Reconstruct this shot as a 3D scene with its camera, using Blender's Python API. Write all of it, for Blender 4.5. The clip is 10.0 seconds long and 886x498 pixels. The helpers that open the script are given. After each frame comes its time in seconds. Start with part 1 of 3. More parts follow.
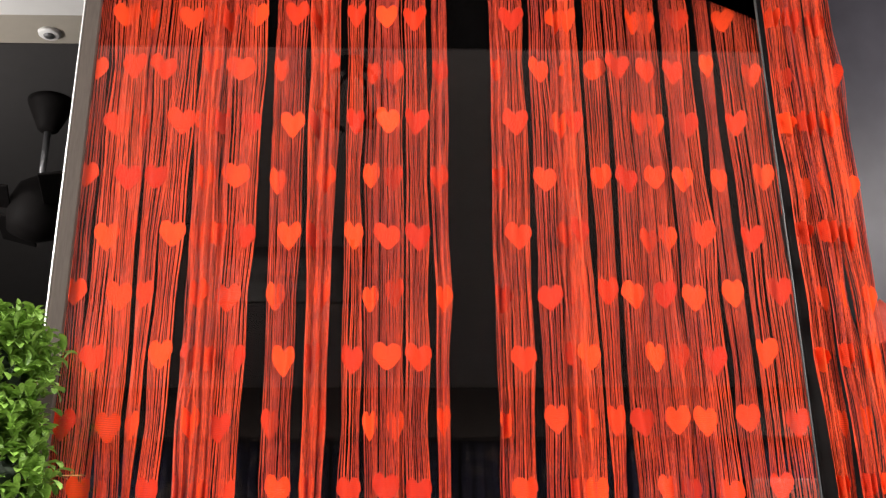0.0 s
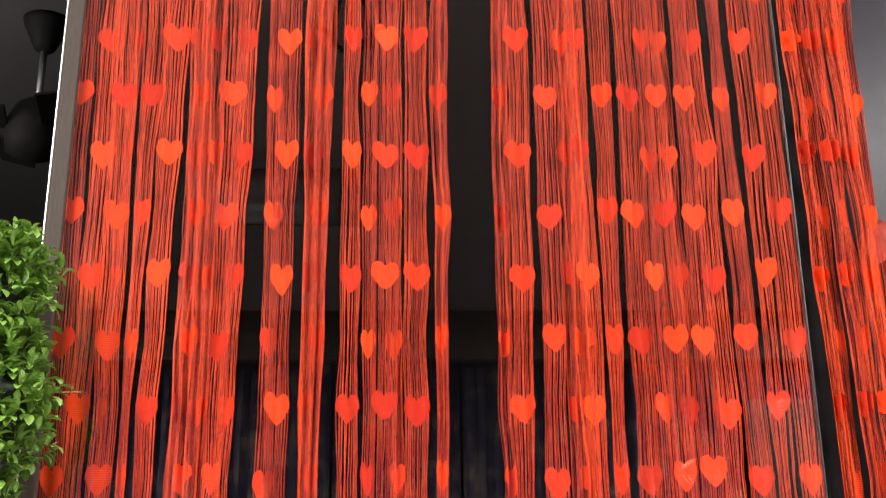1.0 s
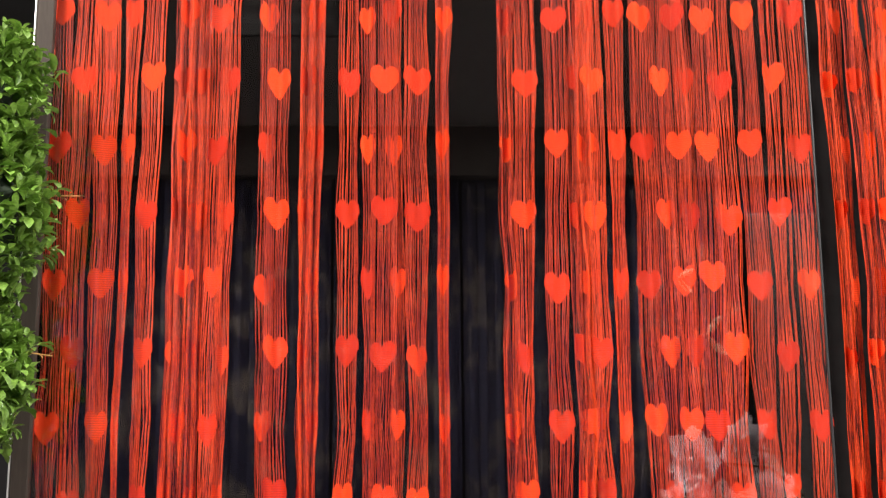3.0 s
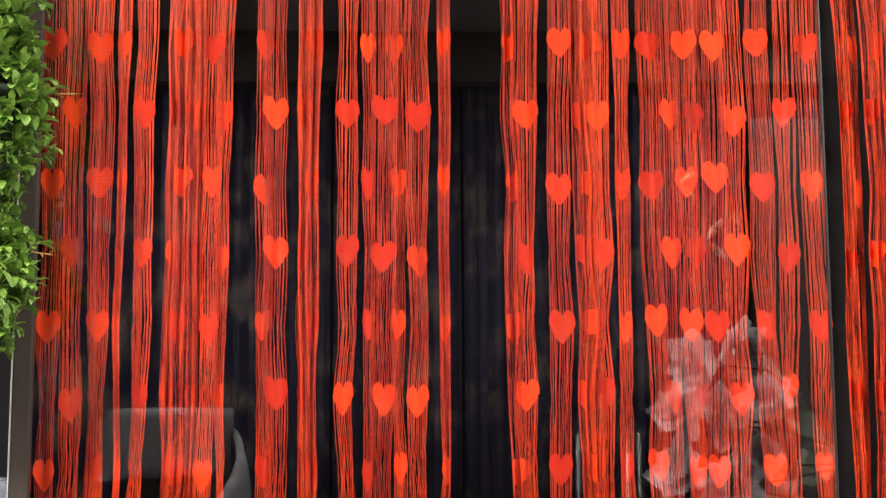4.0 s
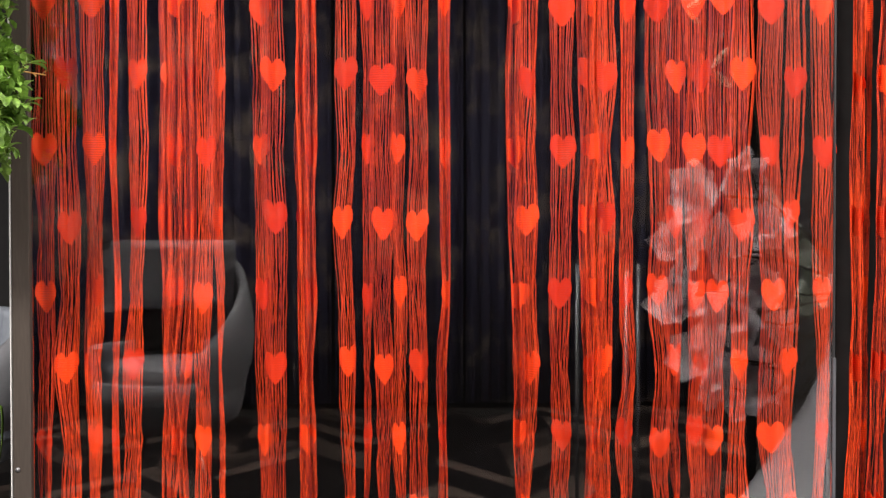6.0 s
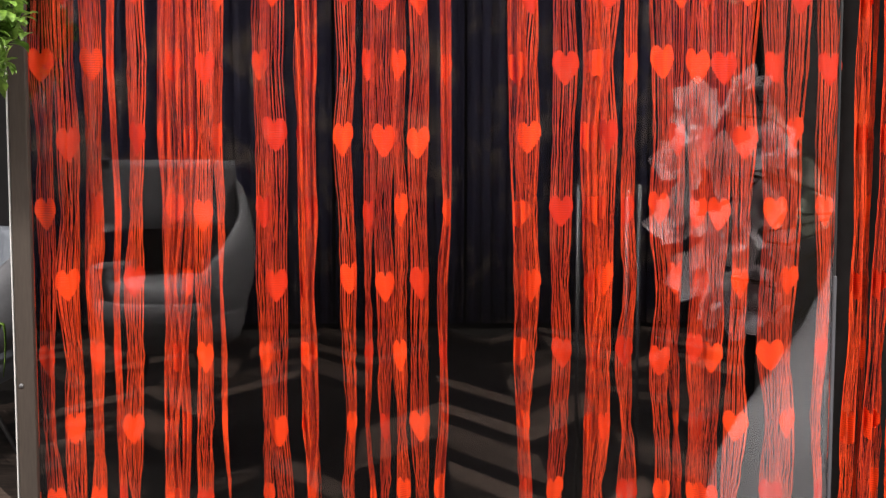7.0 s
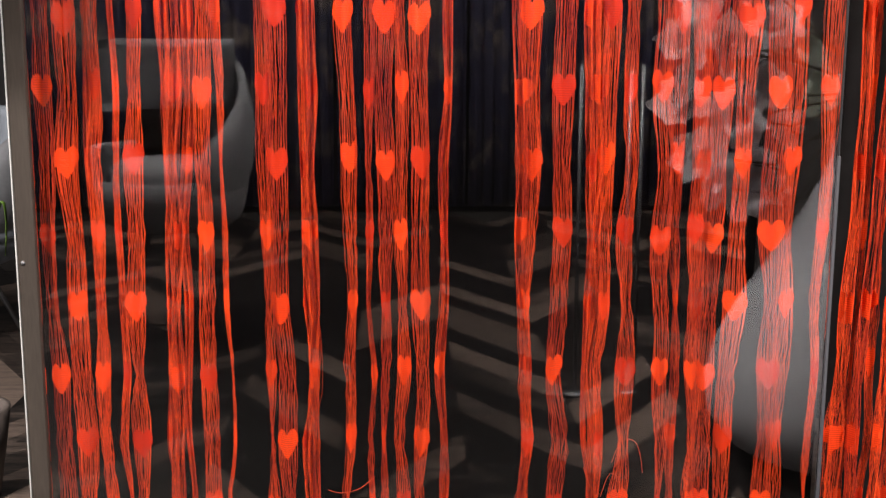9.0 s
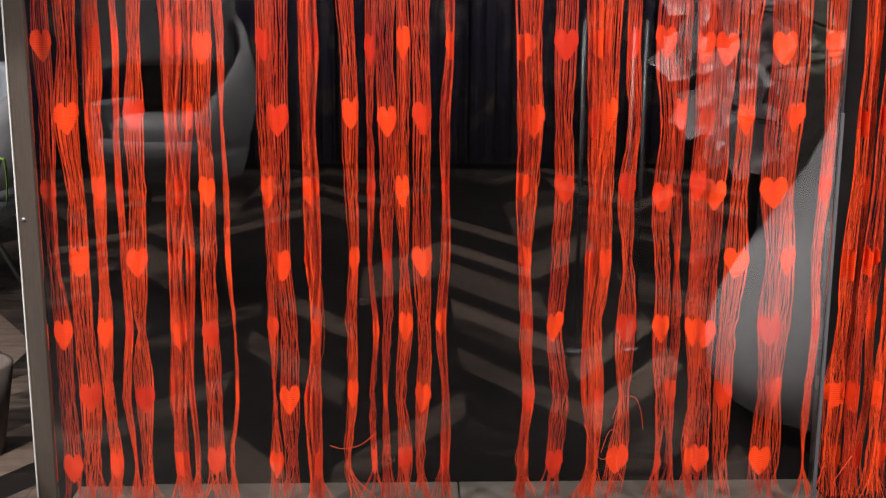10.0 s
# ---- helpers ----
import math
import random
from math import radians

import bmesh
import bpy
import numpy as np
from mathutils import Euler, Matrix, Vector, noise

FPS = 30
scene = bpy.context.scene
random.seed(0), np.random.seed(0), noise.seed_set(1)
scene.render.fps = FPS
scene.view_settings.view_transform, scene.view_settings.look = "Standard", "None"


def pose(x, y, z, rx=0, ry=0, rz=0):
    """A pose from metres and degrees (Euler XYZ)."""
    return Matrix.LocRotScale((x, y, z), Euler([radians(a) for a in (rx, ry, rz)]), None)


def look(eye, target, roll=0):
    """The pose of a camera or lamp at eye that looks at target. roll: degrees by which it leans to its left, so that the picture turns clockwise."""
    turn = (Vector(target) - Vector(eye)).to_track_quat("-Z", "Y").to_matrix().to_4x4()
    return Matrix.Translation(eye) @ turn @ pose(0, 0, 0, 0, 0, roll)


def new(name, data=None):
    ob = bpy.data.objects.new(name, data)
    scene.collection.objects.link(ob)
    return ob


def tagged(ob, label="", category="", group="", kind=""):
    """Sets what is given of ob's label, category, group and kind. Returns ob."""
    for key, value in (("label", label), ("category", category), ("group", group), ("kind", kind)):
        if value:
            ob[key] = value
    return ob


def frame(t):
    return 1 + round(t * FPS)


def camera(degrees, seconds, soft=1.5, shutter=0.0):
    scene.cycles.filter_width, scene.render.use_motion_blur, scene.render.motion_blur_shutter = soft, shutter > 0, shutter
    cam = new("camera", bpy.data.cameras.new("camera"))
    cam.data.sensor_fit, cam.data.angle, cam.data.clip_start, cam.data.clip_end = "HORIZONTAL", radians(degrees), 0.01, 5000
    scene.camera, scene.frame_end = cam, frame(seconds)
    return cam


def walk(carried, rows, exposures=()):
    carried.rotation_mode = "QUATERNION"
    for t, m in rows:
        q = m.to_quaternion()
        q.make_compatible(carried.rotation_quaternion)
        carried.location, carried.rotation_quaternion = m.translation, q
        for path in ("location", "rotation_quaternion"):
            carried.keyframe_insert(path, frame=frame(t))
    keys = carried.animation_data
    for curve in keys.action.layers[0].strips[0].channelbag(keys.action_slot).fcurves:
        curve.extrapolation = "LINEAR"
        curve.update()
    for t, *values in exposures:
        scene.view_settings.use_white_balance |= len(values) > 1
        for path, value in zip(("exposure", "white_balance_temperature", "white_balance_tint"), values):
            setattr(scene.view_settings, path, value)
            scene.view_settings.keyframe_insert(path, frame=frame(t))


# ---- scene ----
cam = camera(40.77, 10.0, soft=1.3)
EYE = 1.2
ROWS = [
    (0.0, 0.0002, 0.0000, 0.0003, -2.373, 22.861, 0.716),
    (0.5, 0.0033, 0.0069, -0.0039, -2.300, 21.202, 0.615),
    (1.0, 0.0089, 0.0140, -0.0090, -2.196, 19.290, 0.583),
    (1.5, 0.0119, 0.0197, -0.0138, -2.120, 17.192, 0.582),
    (2.0, 0.0137, 0.0275, -0.0168, -2.044, 15.131, 0.587),
    (2.5, 0.0104, 0.0330, -0.0217, -2.093, 13.046, 0.491),
    (2.7, 0.0093, 0.0368, -0.0255, -2.112, 12.140, 0.476),
    (3.8, 0.0084, 0.0556, -0.0465, -2.100, 7.066, 0.312),
    (4.0, 0.0081, 0.0555, -0.0492, -2.081, 6.389, 0.279),
    (4.5, 0.0094, 0.0589, -0.0552, -2.048, 4.769, 0.244),
    (5.0, 0.0101, 0.0642, -0.0616, -2.021, 2.932, 0.159),
    (5.5, 0.0117, 0.0690, -0.0690, -1.994, 1.028, 0.107),
    (6.0, 0.0134, 0.0750, -0.0838, -1.946, -1.137, 0.068),
    (6.2, 0.0141, 0.0772, -0.0875, -1.922, -1.949, 0.060),
    (7.3, 0.0133, 0.0840, -0.0928, -1.897, -5.819, -0.037),
    (7.5, 0.0137, 0.0853, -0.0932, -1.893, -6.413, -0.062),
    (8.0, 0.0148, 0.0877, -0.0984, -1.876, -7.936, -0.112),
    (8.5, 0.0149, 0.0899, -0.1020, -1.850, -9.314, -0.200),
    (9.0, 0.0157, 0.0908, -0.1040, -1.822, -10.412, -0.217),
    (9.5, 0.0161, 0.0930, -0.1068, -1.769, -11.512, -0.186),
    (10.0, 0.0161, 0.0944, -0.1074, -1.749, -12.419, -0.259),
]


def aim(x, y, z, yaw, pitch, roll):
    """Camera pose: heading, tilt, then lean about its own axis."""
    return pose(x, y, EYE + z, 0, 0, yaw) @ pose(0, 0, 0, 90 + pitch) @ pose(0, 0, 0, 0, 0, -roll)


walk(cam, [(row[0], aim(*row[1:])) for row in ROWS], exposures=((0.0, 0.0), (10.0, 0.0)))

# ---- light ----
world = bpy.data.worlds.new("world")
scene.world = world
world.use_nodes = True
world.node_tree.nodes["Background"].inputs[0].default_value = (0.9, 0.95, 1.0, 1)
world.node_tree.nodes["Background"].inputs[1].default_value = 0.05


def area_lamp(name, m, sx, sy, watts, colour):
    d = bpy.data.lights.new(name, "AREA")
    d.shape, d.size, d.size_y, d.energy, d.color = "RECTANGLE", sx, sy, watts, colour
    ob = new(name, d)
    ob.matrix_world = m
    return ob


# place, length, depth and power of the unseen panels added to the shop ceiling
# the last, a strip over the window, is added to brighten the curtain's top
LAMPS = ((-1.74, 0.2, 0.6, 0.6, 226), (1.98, 0.2, 0.6, 0.6, 232), (-3.1, -1.7, 1.05, 1.05, 110), (3.1, -1.7, 1.05, 1.05, 110), (0.05, 1.72, 1.5, 0.2, 24))
for lx, ly, sx, sy, watts in LAMPS:
    area_lamp("ceiling_panel_light", pose(lx, ly, 3.245, 0, 0, 0), sx, sy, watts, (1.0, 0.95, 0.9))
# fill lamp added out of view to brighten the white ceiling and soffit
FILL_LAMP = (-2.4, 2.85)
bulb = bpy.data.lights.new("ceiling_fill", "POINT")
bulb.energy, bulb.color, bulb.shadow_soft_size = 75, (1.0, 0.96, 0.92), 0.1
new("ceiling_fill", bulb).matrix_world = pose(FILL_LAMP[0] + 0.15, FILL_LAMP[1], 2.55)
# spot added above the view to brighten the flowers and vase
SPOT = (-0.45, 2.1, 3.17)
spot = bpy.data.lights.new("flower_fill_spot", "SPOT")
spot.energy, spot.color, spot.spot_size, spot.spot_blend, spot.shadow_soft_size = 800, (1.0, 0.96, 0.93), radians(34), 0.5, 0.03
new("flower_fill_spot", spot).matrix_world = look((SPOT[0] + 0.03, SPOT[1] - 0.02, 3.11), (0.98, 1.46, 0.62))


# ---- materials ----
def mat(name, colour, rough=0.6, metal=0.0, vary=0.15, scale=8.0, bump=0.0, bump_scale=60.0, per_object=0.0, stretch=(1, 1, 1), second=None, sheen=0.0, through_light=0.0, coat=0.0, spec=0.5, island=0.0, span=(0.55, 1.45), fine=9.0, ribs=0.0):
    m = bpy.data.materials.new(name)
    m.use_nodes = True
    n, l = m.node_tree.nodes, m.node_tree.links
    b = n["Principled BSDF"]
    b.inputs["Roughness"].default_value, b.inputs["Metallic"].default_value = rough, metal
    b.inputs["Sheen Weight"].default_value = sheen
    b.inputs["Coat Weight"].default_value = coat
    b.inputs["Specular IOR Level"].default_value = spec
    co = n.new("ShaderNodeTexCoord")
    mp = n.new("ShaderNodeMapping")
    mp.inputs["Scale"].default_value = stretch
    l.new(co.outputs["Object"], mp.inputs["Vector"])
    t1, t2 = n.new("ShaderNodeTexNoise"), n.new("ShaderNodeTexNoise")
    t1.inputs["Scale"].default_value, t2.inputs["Scale"].default_value = scale, scale * fine
    t1.inputs["Detail"].default_value = 5
    l.new(mp.outputs[0], t1.inputs["Vector"]), l.new(mp.outputs[0], t2.inputs["Vector"])
    ad = n.new("ShaderNodeMath")
    ad.operation = "ADD"
    l.new(t1.outputs["Fac"], ad.inputs[0]), l.new(t2.outputs["Fac"], ad.inputs[1])
    fac = ad.outputs[0]
    if per_object:
        oi = n.new("ShaderNodeObjectInfo")
        ma = n.new("ShaderNodeMath")
        ma.operation = "MULTIPLY_ADD"
        ma.inputs[1].default_value, ma.inputs[2].default_value = 2 * per_object, -per_object
        l.new(oi.outputs["Random"], ma.inputs[0])
        a2 = n.new("ShaderNodeMath")
        a2.operation = "ADD"
        l.new(fac, a2.inputs[0]), l.new(ma.outputs[0], a2.inputs[1])
        fac = a2.outputs[0]
    if island:
        ge = n.new("ShaderNodeNewGeometry")
        mb = n.new("ShaderNodeMath")
        mb.operation = "MULTIPLY_ADD"
        mb.inputs[1].default_value, mb.inputs[2].default_value = 2 * island, -island
        l.new(ge.outputs["Random Per Island"], mb.inputs[0])
        a3 = n.new("ShaderNodeMath")
        a3.operation = "ADD"
        l.new(fac, a3.inputs[0]), l.new(mb.outputs[0], a3.inputs[1])
        fac = a3.outputs[0]
    r = n.new("ShaderNodeMapRange")
    r.inputs["From Min"].default_value, r.inputs["From Max"].default_value = span
    l.new(fac, r.inputs["Value"])
    mx = n.new("ShaderNodeMix")
    mx.data_type = "RGBA"
    lo = tuple(c * (1 - vary) for c in colour)
    hi = second or tuple(min(1, c * (1 + vary)) for c in colour)
    mx.inputs["A"].default_value, mx.inputs["B"].default_value = (*lo, 1), (*hi, 1)
    l.new(r.outputs[0], mx.inputs["Factor"])
    shade = mx.outputs["Result"]
    if ribs:
        wv, mr, ml = n.new("ShaderNodeTexWave"), n.new("ShaderNodeMapRange"), n.new("ShaderNodeMix")
        wv.bands_direction = "Z"
        wv.inputs["Scale"].default_value, wv.inputs["Distortion"].default_value = ribs, 0.6
        l.new(co.outputs["Object"], wv.inputs["Vector"])
        mr.inputs["To Min"].default_value, mr.inputs["To Max"].default_value = 0.70, 1.05
        l.new(wv.outputs["Fac"], mr.inputs["Value"])
        ml.data_type, ml.blend_type = "RGBA", "MULTIPLY"
        ml.inputs["Factor"].default_value = 1.0
        l.new(shade, ml.inputs["A"]), l.new(mr.outputs[0], ml.inputs["B"])
        shade = ml.outputs["Result"]
    l.new(shade, b.inputs["Base Color"])
    if bump:
        t3, bp = n.new("ShaderNodeTexNoise"), n.new("ShaderNodeBump")
        t3.inputs["Scale"].default_value = bump_scale
        bp.inputs["Strength"].default_value, bp.inputs["Distance"].default_value = bump, 0.004
        l.new(mp.outputs[0], t3.inputs["Vector"]), l.new(t3.outputs["Fac"], bp.inputs["Height"]), l.new(bp.outputs[0], b.inputs["Normal"])
    if through_light:
        tr, ms = n.new("ShaderNodeBsdfTranslucent"), n.new("ShaderNodeMixShader")
        ms.inputs[0].default_value = through_light
        l.new(mx.outputs["Result"], tr.inputs["Color"])
        l.new(b.outputs[0], ms.inputs[1]), l.new(tr.outputs[0], ms.inputs[2])
        l.new(ms.outputs[0], n["Material Output"].inputs["Surface"])
    return m


STRING = mat("red_string", (0.38, 0.010, 0.003), 0.45, vary=0.2, scale=14, second=(1.0, 0.085, 0.008), through_light=0.1, per_object=0.25, island=0.5, spec=0.4, sheen=0.04, span=(0.5, 1.5))
HEART = mat("red_woven_heart", (0.66, 0.022, 0.002), 0.7, vary=0.15, scale=20, second=(1.0, 0.066, 0.004), bump=0.2, bump_scale=20, stretch=(45, 45, 2.5), through_light=0.1, per_object=0.5, spec=0.2, ribs=72)
BRONZE = mat("brown_metal", (0.055, 0.044, 0.037), 0.6, 0.0, spec=0.12, vary=0.18, scale=5, stretch=(6, 6, 0.7), bump=0.05)
BRIGHT = mat("bright_edge", (0.85, 0.84, 0.82), 0.3, 0.4, vary=0.05)
BLACK = mat("black_laminate", (0.009, 0.008, 0.008), 0.6, vary=0.3, scale=4, bump=0.05, spec=0.05)
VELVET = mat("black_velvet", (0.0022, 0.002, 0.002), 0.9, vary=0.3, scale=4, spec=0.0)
DARKCEIL = mat("grey_ceiling_paint", (0.44, 0.405, 0.39), 0.8, vary=0.06, scale=1.5)
BROWN = mat("dark_brown_paint", (0.12, 0.095, 0.085), 0.7, vary=0.2, scale=3)
DARKWALL = mat("charcoal_wall_paint", (0.035, 0.033, 0.034), 0.7, vary=0.2, scale=2)
CHARCOAL = mat("charcoal_ceiling_paint", (0.045, 0.042, 0.042), 0.8, vary=0.1, scale=2)
WHITE = mat("white_ceiling_paint", (0.82, 0.81, 0.8), 0.8, vary=0.03, scale=2)
BEIGE = mat("beige_soffit_paint", (0.42, 0.38, 0.32), 0.75, vary=0.05, scale=3)
SHOPWALL = mat("shop_wall_paint", (0.32, 0.31, 0.3), 0.8, vary=0.05, scale=2)
SILL = mat("grey_brown_stone", (0.085, 0.074, 0.064), 0.6, vary=0.25, scale=12, bump=0.1)
PLANK = mat("dark_wood_plank", (0.016, 0.012, 0.011), 0.45, vary=0.4, scale=3, stretch=(1, 9, 9), second=(0.26, 0.19, 0.155), per_object=0.6, bump=0.12, bump_scale=20, span=(1.05, 1.9))
PLANK_FAR = mat("dark_wood_plank_joined", (0.016, 0.012, 0.011), 0.45, vary=0.4, scale=3, stretch=(1, 9, 9), second=(0.26, 0.19, 0.155), island=0.6, bump=0.12, bump_scale=20, span=(1.05, 1.9))
GROUT = mat("floor_joint", (0.02, 0.016, 0.014), 0.8)
NAVY = mat("navy_patterned_drape", (0.075, 0.072, 0.15), 0.8, vary=0.3, scale=4.0, second=(0.36, 0.29, 0.25), bump=0.1, span=(1.0, 1.35), fine=2.6)
CHAIRWHITE = mat("white_upholstery", (0.25, 0.25, 0.268), 0.6, vary=0.06, scale=4, bump=0.05)
SHELLGREY = mat("grey_shell", (0.25, 0.25, 0.268), 0.5, vary=0.1)
GREYMETAL = mat("grey_metal_edge", (0.02, 0.02, 0.021), 0.45, 0.3, vary=0.1)
# pale tone for the vase edge reflected in the pane
PALEREFLECTION = mat("pale_reflected_edge", (0.08, 0.08, 0.09), 0.45, 0.3, vary=0.1)
GREYSCREEN = mat("grey_screen", (0.2, 0.19, 0.19), 0.6, vary=0.1, scale=2)
SIGNGREY = mat("sign_grey", (0.11, 0.103, 0.10), 0.7, vary=0.08, scale=3)
SIGNPALE = mat("sign_lettering", (0.19, 0.18, 0.176), 0.7, vary=0.08, scale=3)
CUSHION = mat("dark_brown_cushion", (0.03, 0.022, 0.018), 0.8, vary=0.2)
CHROME = mat("chrome", (0.24, 0.24, 0.25), 0.45, 0.85, vary=0.05)
VASEWHITE = mat("pale_glazed_ceramic", (0.56, 0.545, 0.57), 0.45, vary=0.06, scale=3, spec=0.3)
PETAL = mat("pale_pink_white_petal", (0.9, 0.8, 0.81), 0.6, vary=0.2, scale=8, through_light=0.3, per_object=0.1)
SAGE = mat("grey_green_leaf", (0.4, 0.42, 0.34), 0.6, vary=0.2, scale=10, through_light=0.2)
CREAM = mat("cream_bud", (0.85, 0.68, 0.52), 0.6, vary=0.15)
LEAF = mat("boxwood_leaf", (0.075, 0.19, 0.022), 0.42, vary=0.5, scale=22, second=(0.28, 0.47, 0.075), through_light=0.2)
# near-black green: shade inside the foliage put into the colour
INNERSHADE = mat("boxwood_inner_shade", (0.008, 0.02, 0.005), 0.7, vary=0.4, scale=25)
STEM = mat("plant_stem", (0.09, 0.07, 0.035), 0.8, vary=0.3, scale=20)
# orange tint for leaf tips reflected over the red strings
MIRROREDTIPS = mat("orange_mirrored_tips", (0.45, 0.24, 0.06), 0.6, vary=0.2, scale=20)
SHINY = mat("glossy_grey_panel", (0.045, 0.043, 0.053), 0.32, vary=0.15, scale=2, spec=0.06, bump=0.15, bump_scale=9)
REDCLOTH = mat("red_cloth_flower", (0.35, 0.03, 0.012), 0.7, vary=0.3, scale=20)
BLUEGREY = mat("blue_grey_upholstery", (0.26, 0.285, 0.33), 0.7, vary=0.08, scale=4)
GLASS = bpy.data.materials.new("clear_window_glass")
GLASS.use_nodes = True
gn, gl = GLASS.node_tree.nodes, GLASS.node_tree.links
see, gloss, fres, both = gn.new("ShaderNodeBsdfTransparent"), gn.new("ShaderNodeBsdfGlossy"), gn.new("ShaderNodeFresnel"), gn.new("ShaderNodeMixShader")
see.inputs["Color"].default_value = (0.985, 0.99, 0.985, 1)
gloss.inputs["Roughness"].default_value = 0.0
fres.inputs["IOR"].default_value = 1.65
gl.new(fres.outputs[0], both.inputs[0]), gl.new(see.outputs[0], both.inputs[1]), gl.new(gloss.outputs[0], both.inputs[2])
gl.new(both.outputs[0], gn["Material Output"].inputs["Surface"])
LIGHTON = bpy.data.materials.new("lit_diffuser")
LIGHTON.use_nodes = True
LIGHTON.node_tree.nodes["Principled BSDF"].inputs["Emission Color"].default_value = (1, 0.96, 0.9, 1)
LIGHTON.node_tree.nodes["Principled BSDF"].inputs["Emission Strength"].default_value = 6


# ---- mesh helpers ----
def mesh_object(name, verts, faces, material, parent=None, label="", smooth=True, matrix=None):
    me = bpy.data.meshes.new(name)
    me.from_pydata([tuple(v) for v in verts], [], [tuple(int(i) for i in f) for f in faces])
    me.materials.append(material)
    if smooth:
        me.polygons.foreach_set("use_smooth", [True] * len(me.polygons))
    me.update()
    ob = new(name, me)
    if matrix is not None:
        ob.matrix_world = matrix
    if parent is not None:
        ob.parent = parent
    if label:
        ob["label"] = label
    return ob


def part(name, bm, material, parent=None, label="", smooth=False):
    me = bpy.data.meshes.new(name)
    bm.to_mesh(me)
    bm.free()
    me.materials.append(material)
    if smooth:
        me.polygons.foreach_set("use_smooth", [True] * len(me.polygons))
    ob = new(name, me)
    if parent is not None:
        ob.parent = parent
    if label:
        ob["label"] = label
    return ob


def empty(name, x, y, z, label, category, group=""):
    ob = new(name)
    ob.location = (x, y, z)
    ob.empty_display_size = 0.1
    return tagged(ob, label, category, group)


def box(x0, x1, y0, y1, z0, z1, bevel=0.0, bm=None):
    made = bm is None
    bm = bm or bmesh.new()
    r = bmesh.ops.create_cube(bm, size=1)
    for v in r["verts"]:
        v.co = ((x0 + x1) / 2 + v.co.x * (x1 - x0), (y0 + y1) / 2 + v.co.y * (y1 - y0), (z0 + z1) / 2 + v.co.z * (z1 - z0))
    if bevel and made:
        bmesh.ops.bevel(bm, geom=bm.edges[:], offset=bevel, segments=2, affect="EDGES", profile=0.5)
    return bm


def tube(points, radii, sides=8):
    """Verts and faces of a closed tube along points."""
    pts = [Vector(p) for p in points]
    if not hasattr(radii, "__len__"):
        radii = [radii] * len(pts)
    verts, faces = [], []
    for i, p in enumerate(pts):
        d = (pts[min(i + 1, len(pts) - 1)] - pts[max(i - 1, 0)]).normalized()
        a = d.orthogonal().normalized()
        if abs(d.z) > 0.9:
            a = Vector((1, 0, 0)) - d * d.x
            a.normalize()
        b = d.cross(a)
        for k in range(sides):
            t = 2 * math.pi * k / sides
            verts.append(p + (a * math.cos(t) + b * math.sin(t)) * radii[i])
    for i in range(len(pts) - 1):
        for k in range(sides):
            q, w = i * sides + k, i * sides + (k + 1) % sides
            faces.append((q, w, w + sides, q + sides))
    faces.append(tuple(range(sides))[::-1])
    faces.append(tuple(range((len(pts) - 1) * sides, len(pts) * sides)))
    return verts, faces


def lathe(profile, sides=32):
    """Verts and faces of a turned body from (radius, z) pairs."""
    verts, faces = [], []
    for r, z in profile:
        for k in range(sides):
            t = 2 * math.pi * k / sides
            verts.append((r * math.cos(t), r * math.sin(t), z))
    for i in range(len(profile) - 1):
        for k in range(sides):
            q, w = i * sides + k, i * sides + (k + 1) % sides
            faces.append((q, w, w + sides, q + sides))
    faces.append(tuple(range(sides))[::-1])
    faces.append(tuple(range((len(profile) - 1) * sides, len(profile) * sides)))
    return verts, faces


def merge(pieces):
    verts, faces = [], []
    for v, f in pieces:
        o = len(verts)
        verts += list(v)
        faces += [tuple(i + o for i in q) for q in f]
    return verts, faces


# ---- the setting ----
CEIL = 3.3
GLASS_Y = 2.255
room_floor = tagged(part("floor", box(-4, 4, -3.1, 7.6, -0.06, -0.006), GROUT), "dark brown wooden chevron plank floor", "floor", kind="structure")
tagged(part("wall_back", box(-4, 4, 7.5, 7.6, 0, 3.5), DARKWALL), "dark wall of the room beyond the display", "wall", kind="structure")
tagged(part("wall_left", box(-4.1, -4, -3.1, 7.6, 0, 3.5), SHOPWALL), "plain grey side wall of the shop", "wall", kind="structure")
tagged(part("wall_right", box(4, 4.1, -3.1, 7.6, 0, 3.5), SHOPWALL), "plain grey side wall of the shop", "wall", kind="structure")
tagged(part("wall_front", box(-4.1, 4.1, -3.2, -3.1, 0, 3.5), DARKWALL), "dark wall behind the hanging drapes", "wall", kind="structure")
tagged(part("ceiling_1", box(-4, -0.76, 2.304, 3.138, CEIL, 3.5), WHITE), "plain white painted ceiling before the soffit", "ceiling", kind="structure")
tagged(part("ceiling_2", box(-4, 4, -3.1, 1.22, CEIL, 3.5), DARKCEIL), "grey painted shop ceiling", "ceiling", kind="structure")
tagged(part("ceiling_3", box(-4, 4, 3.304, 7.6, CEIL, CEIL + 0.2), CHARCOAL), "charcoal painted ceiling beside the doorway", "ceiling", kind="structure")
tagged(part("soffit_1", box(-4, -0.76, 3.14, 3.3, CEIL, CEIL + 0.13, 0.004), BEIGE), "beige painted soffit with a round detector", "soffit", kind="structure")
tagged(part("soffit_2", box(-0.756, 4, 1.224, 3.29, CEIL - 0.012, CEIL + 0.1, 0.004), BLACK), "black soffit above the display", "soffit", kind="structure")
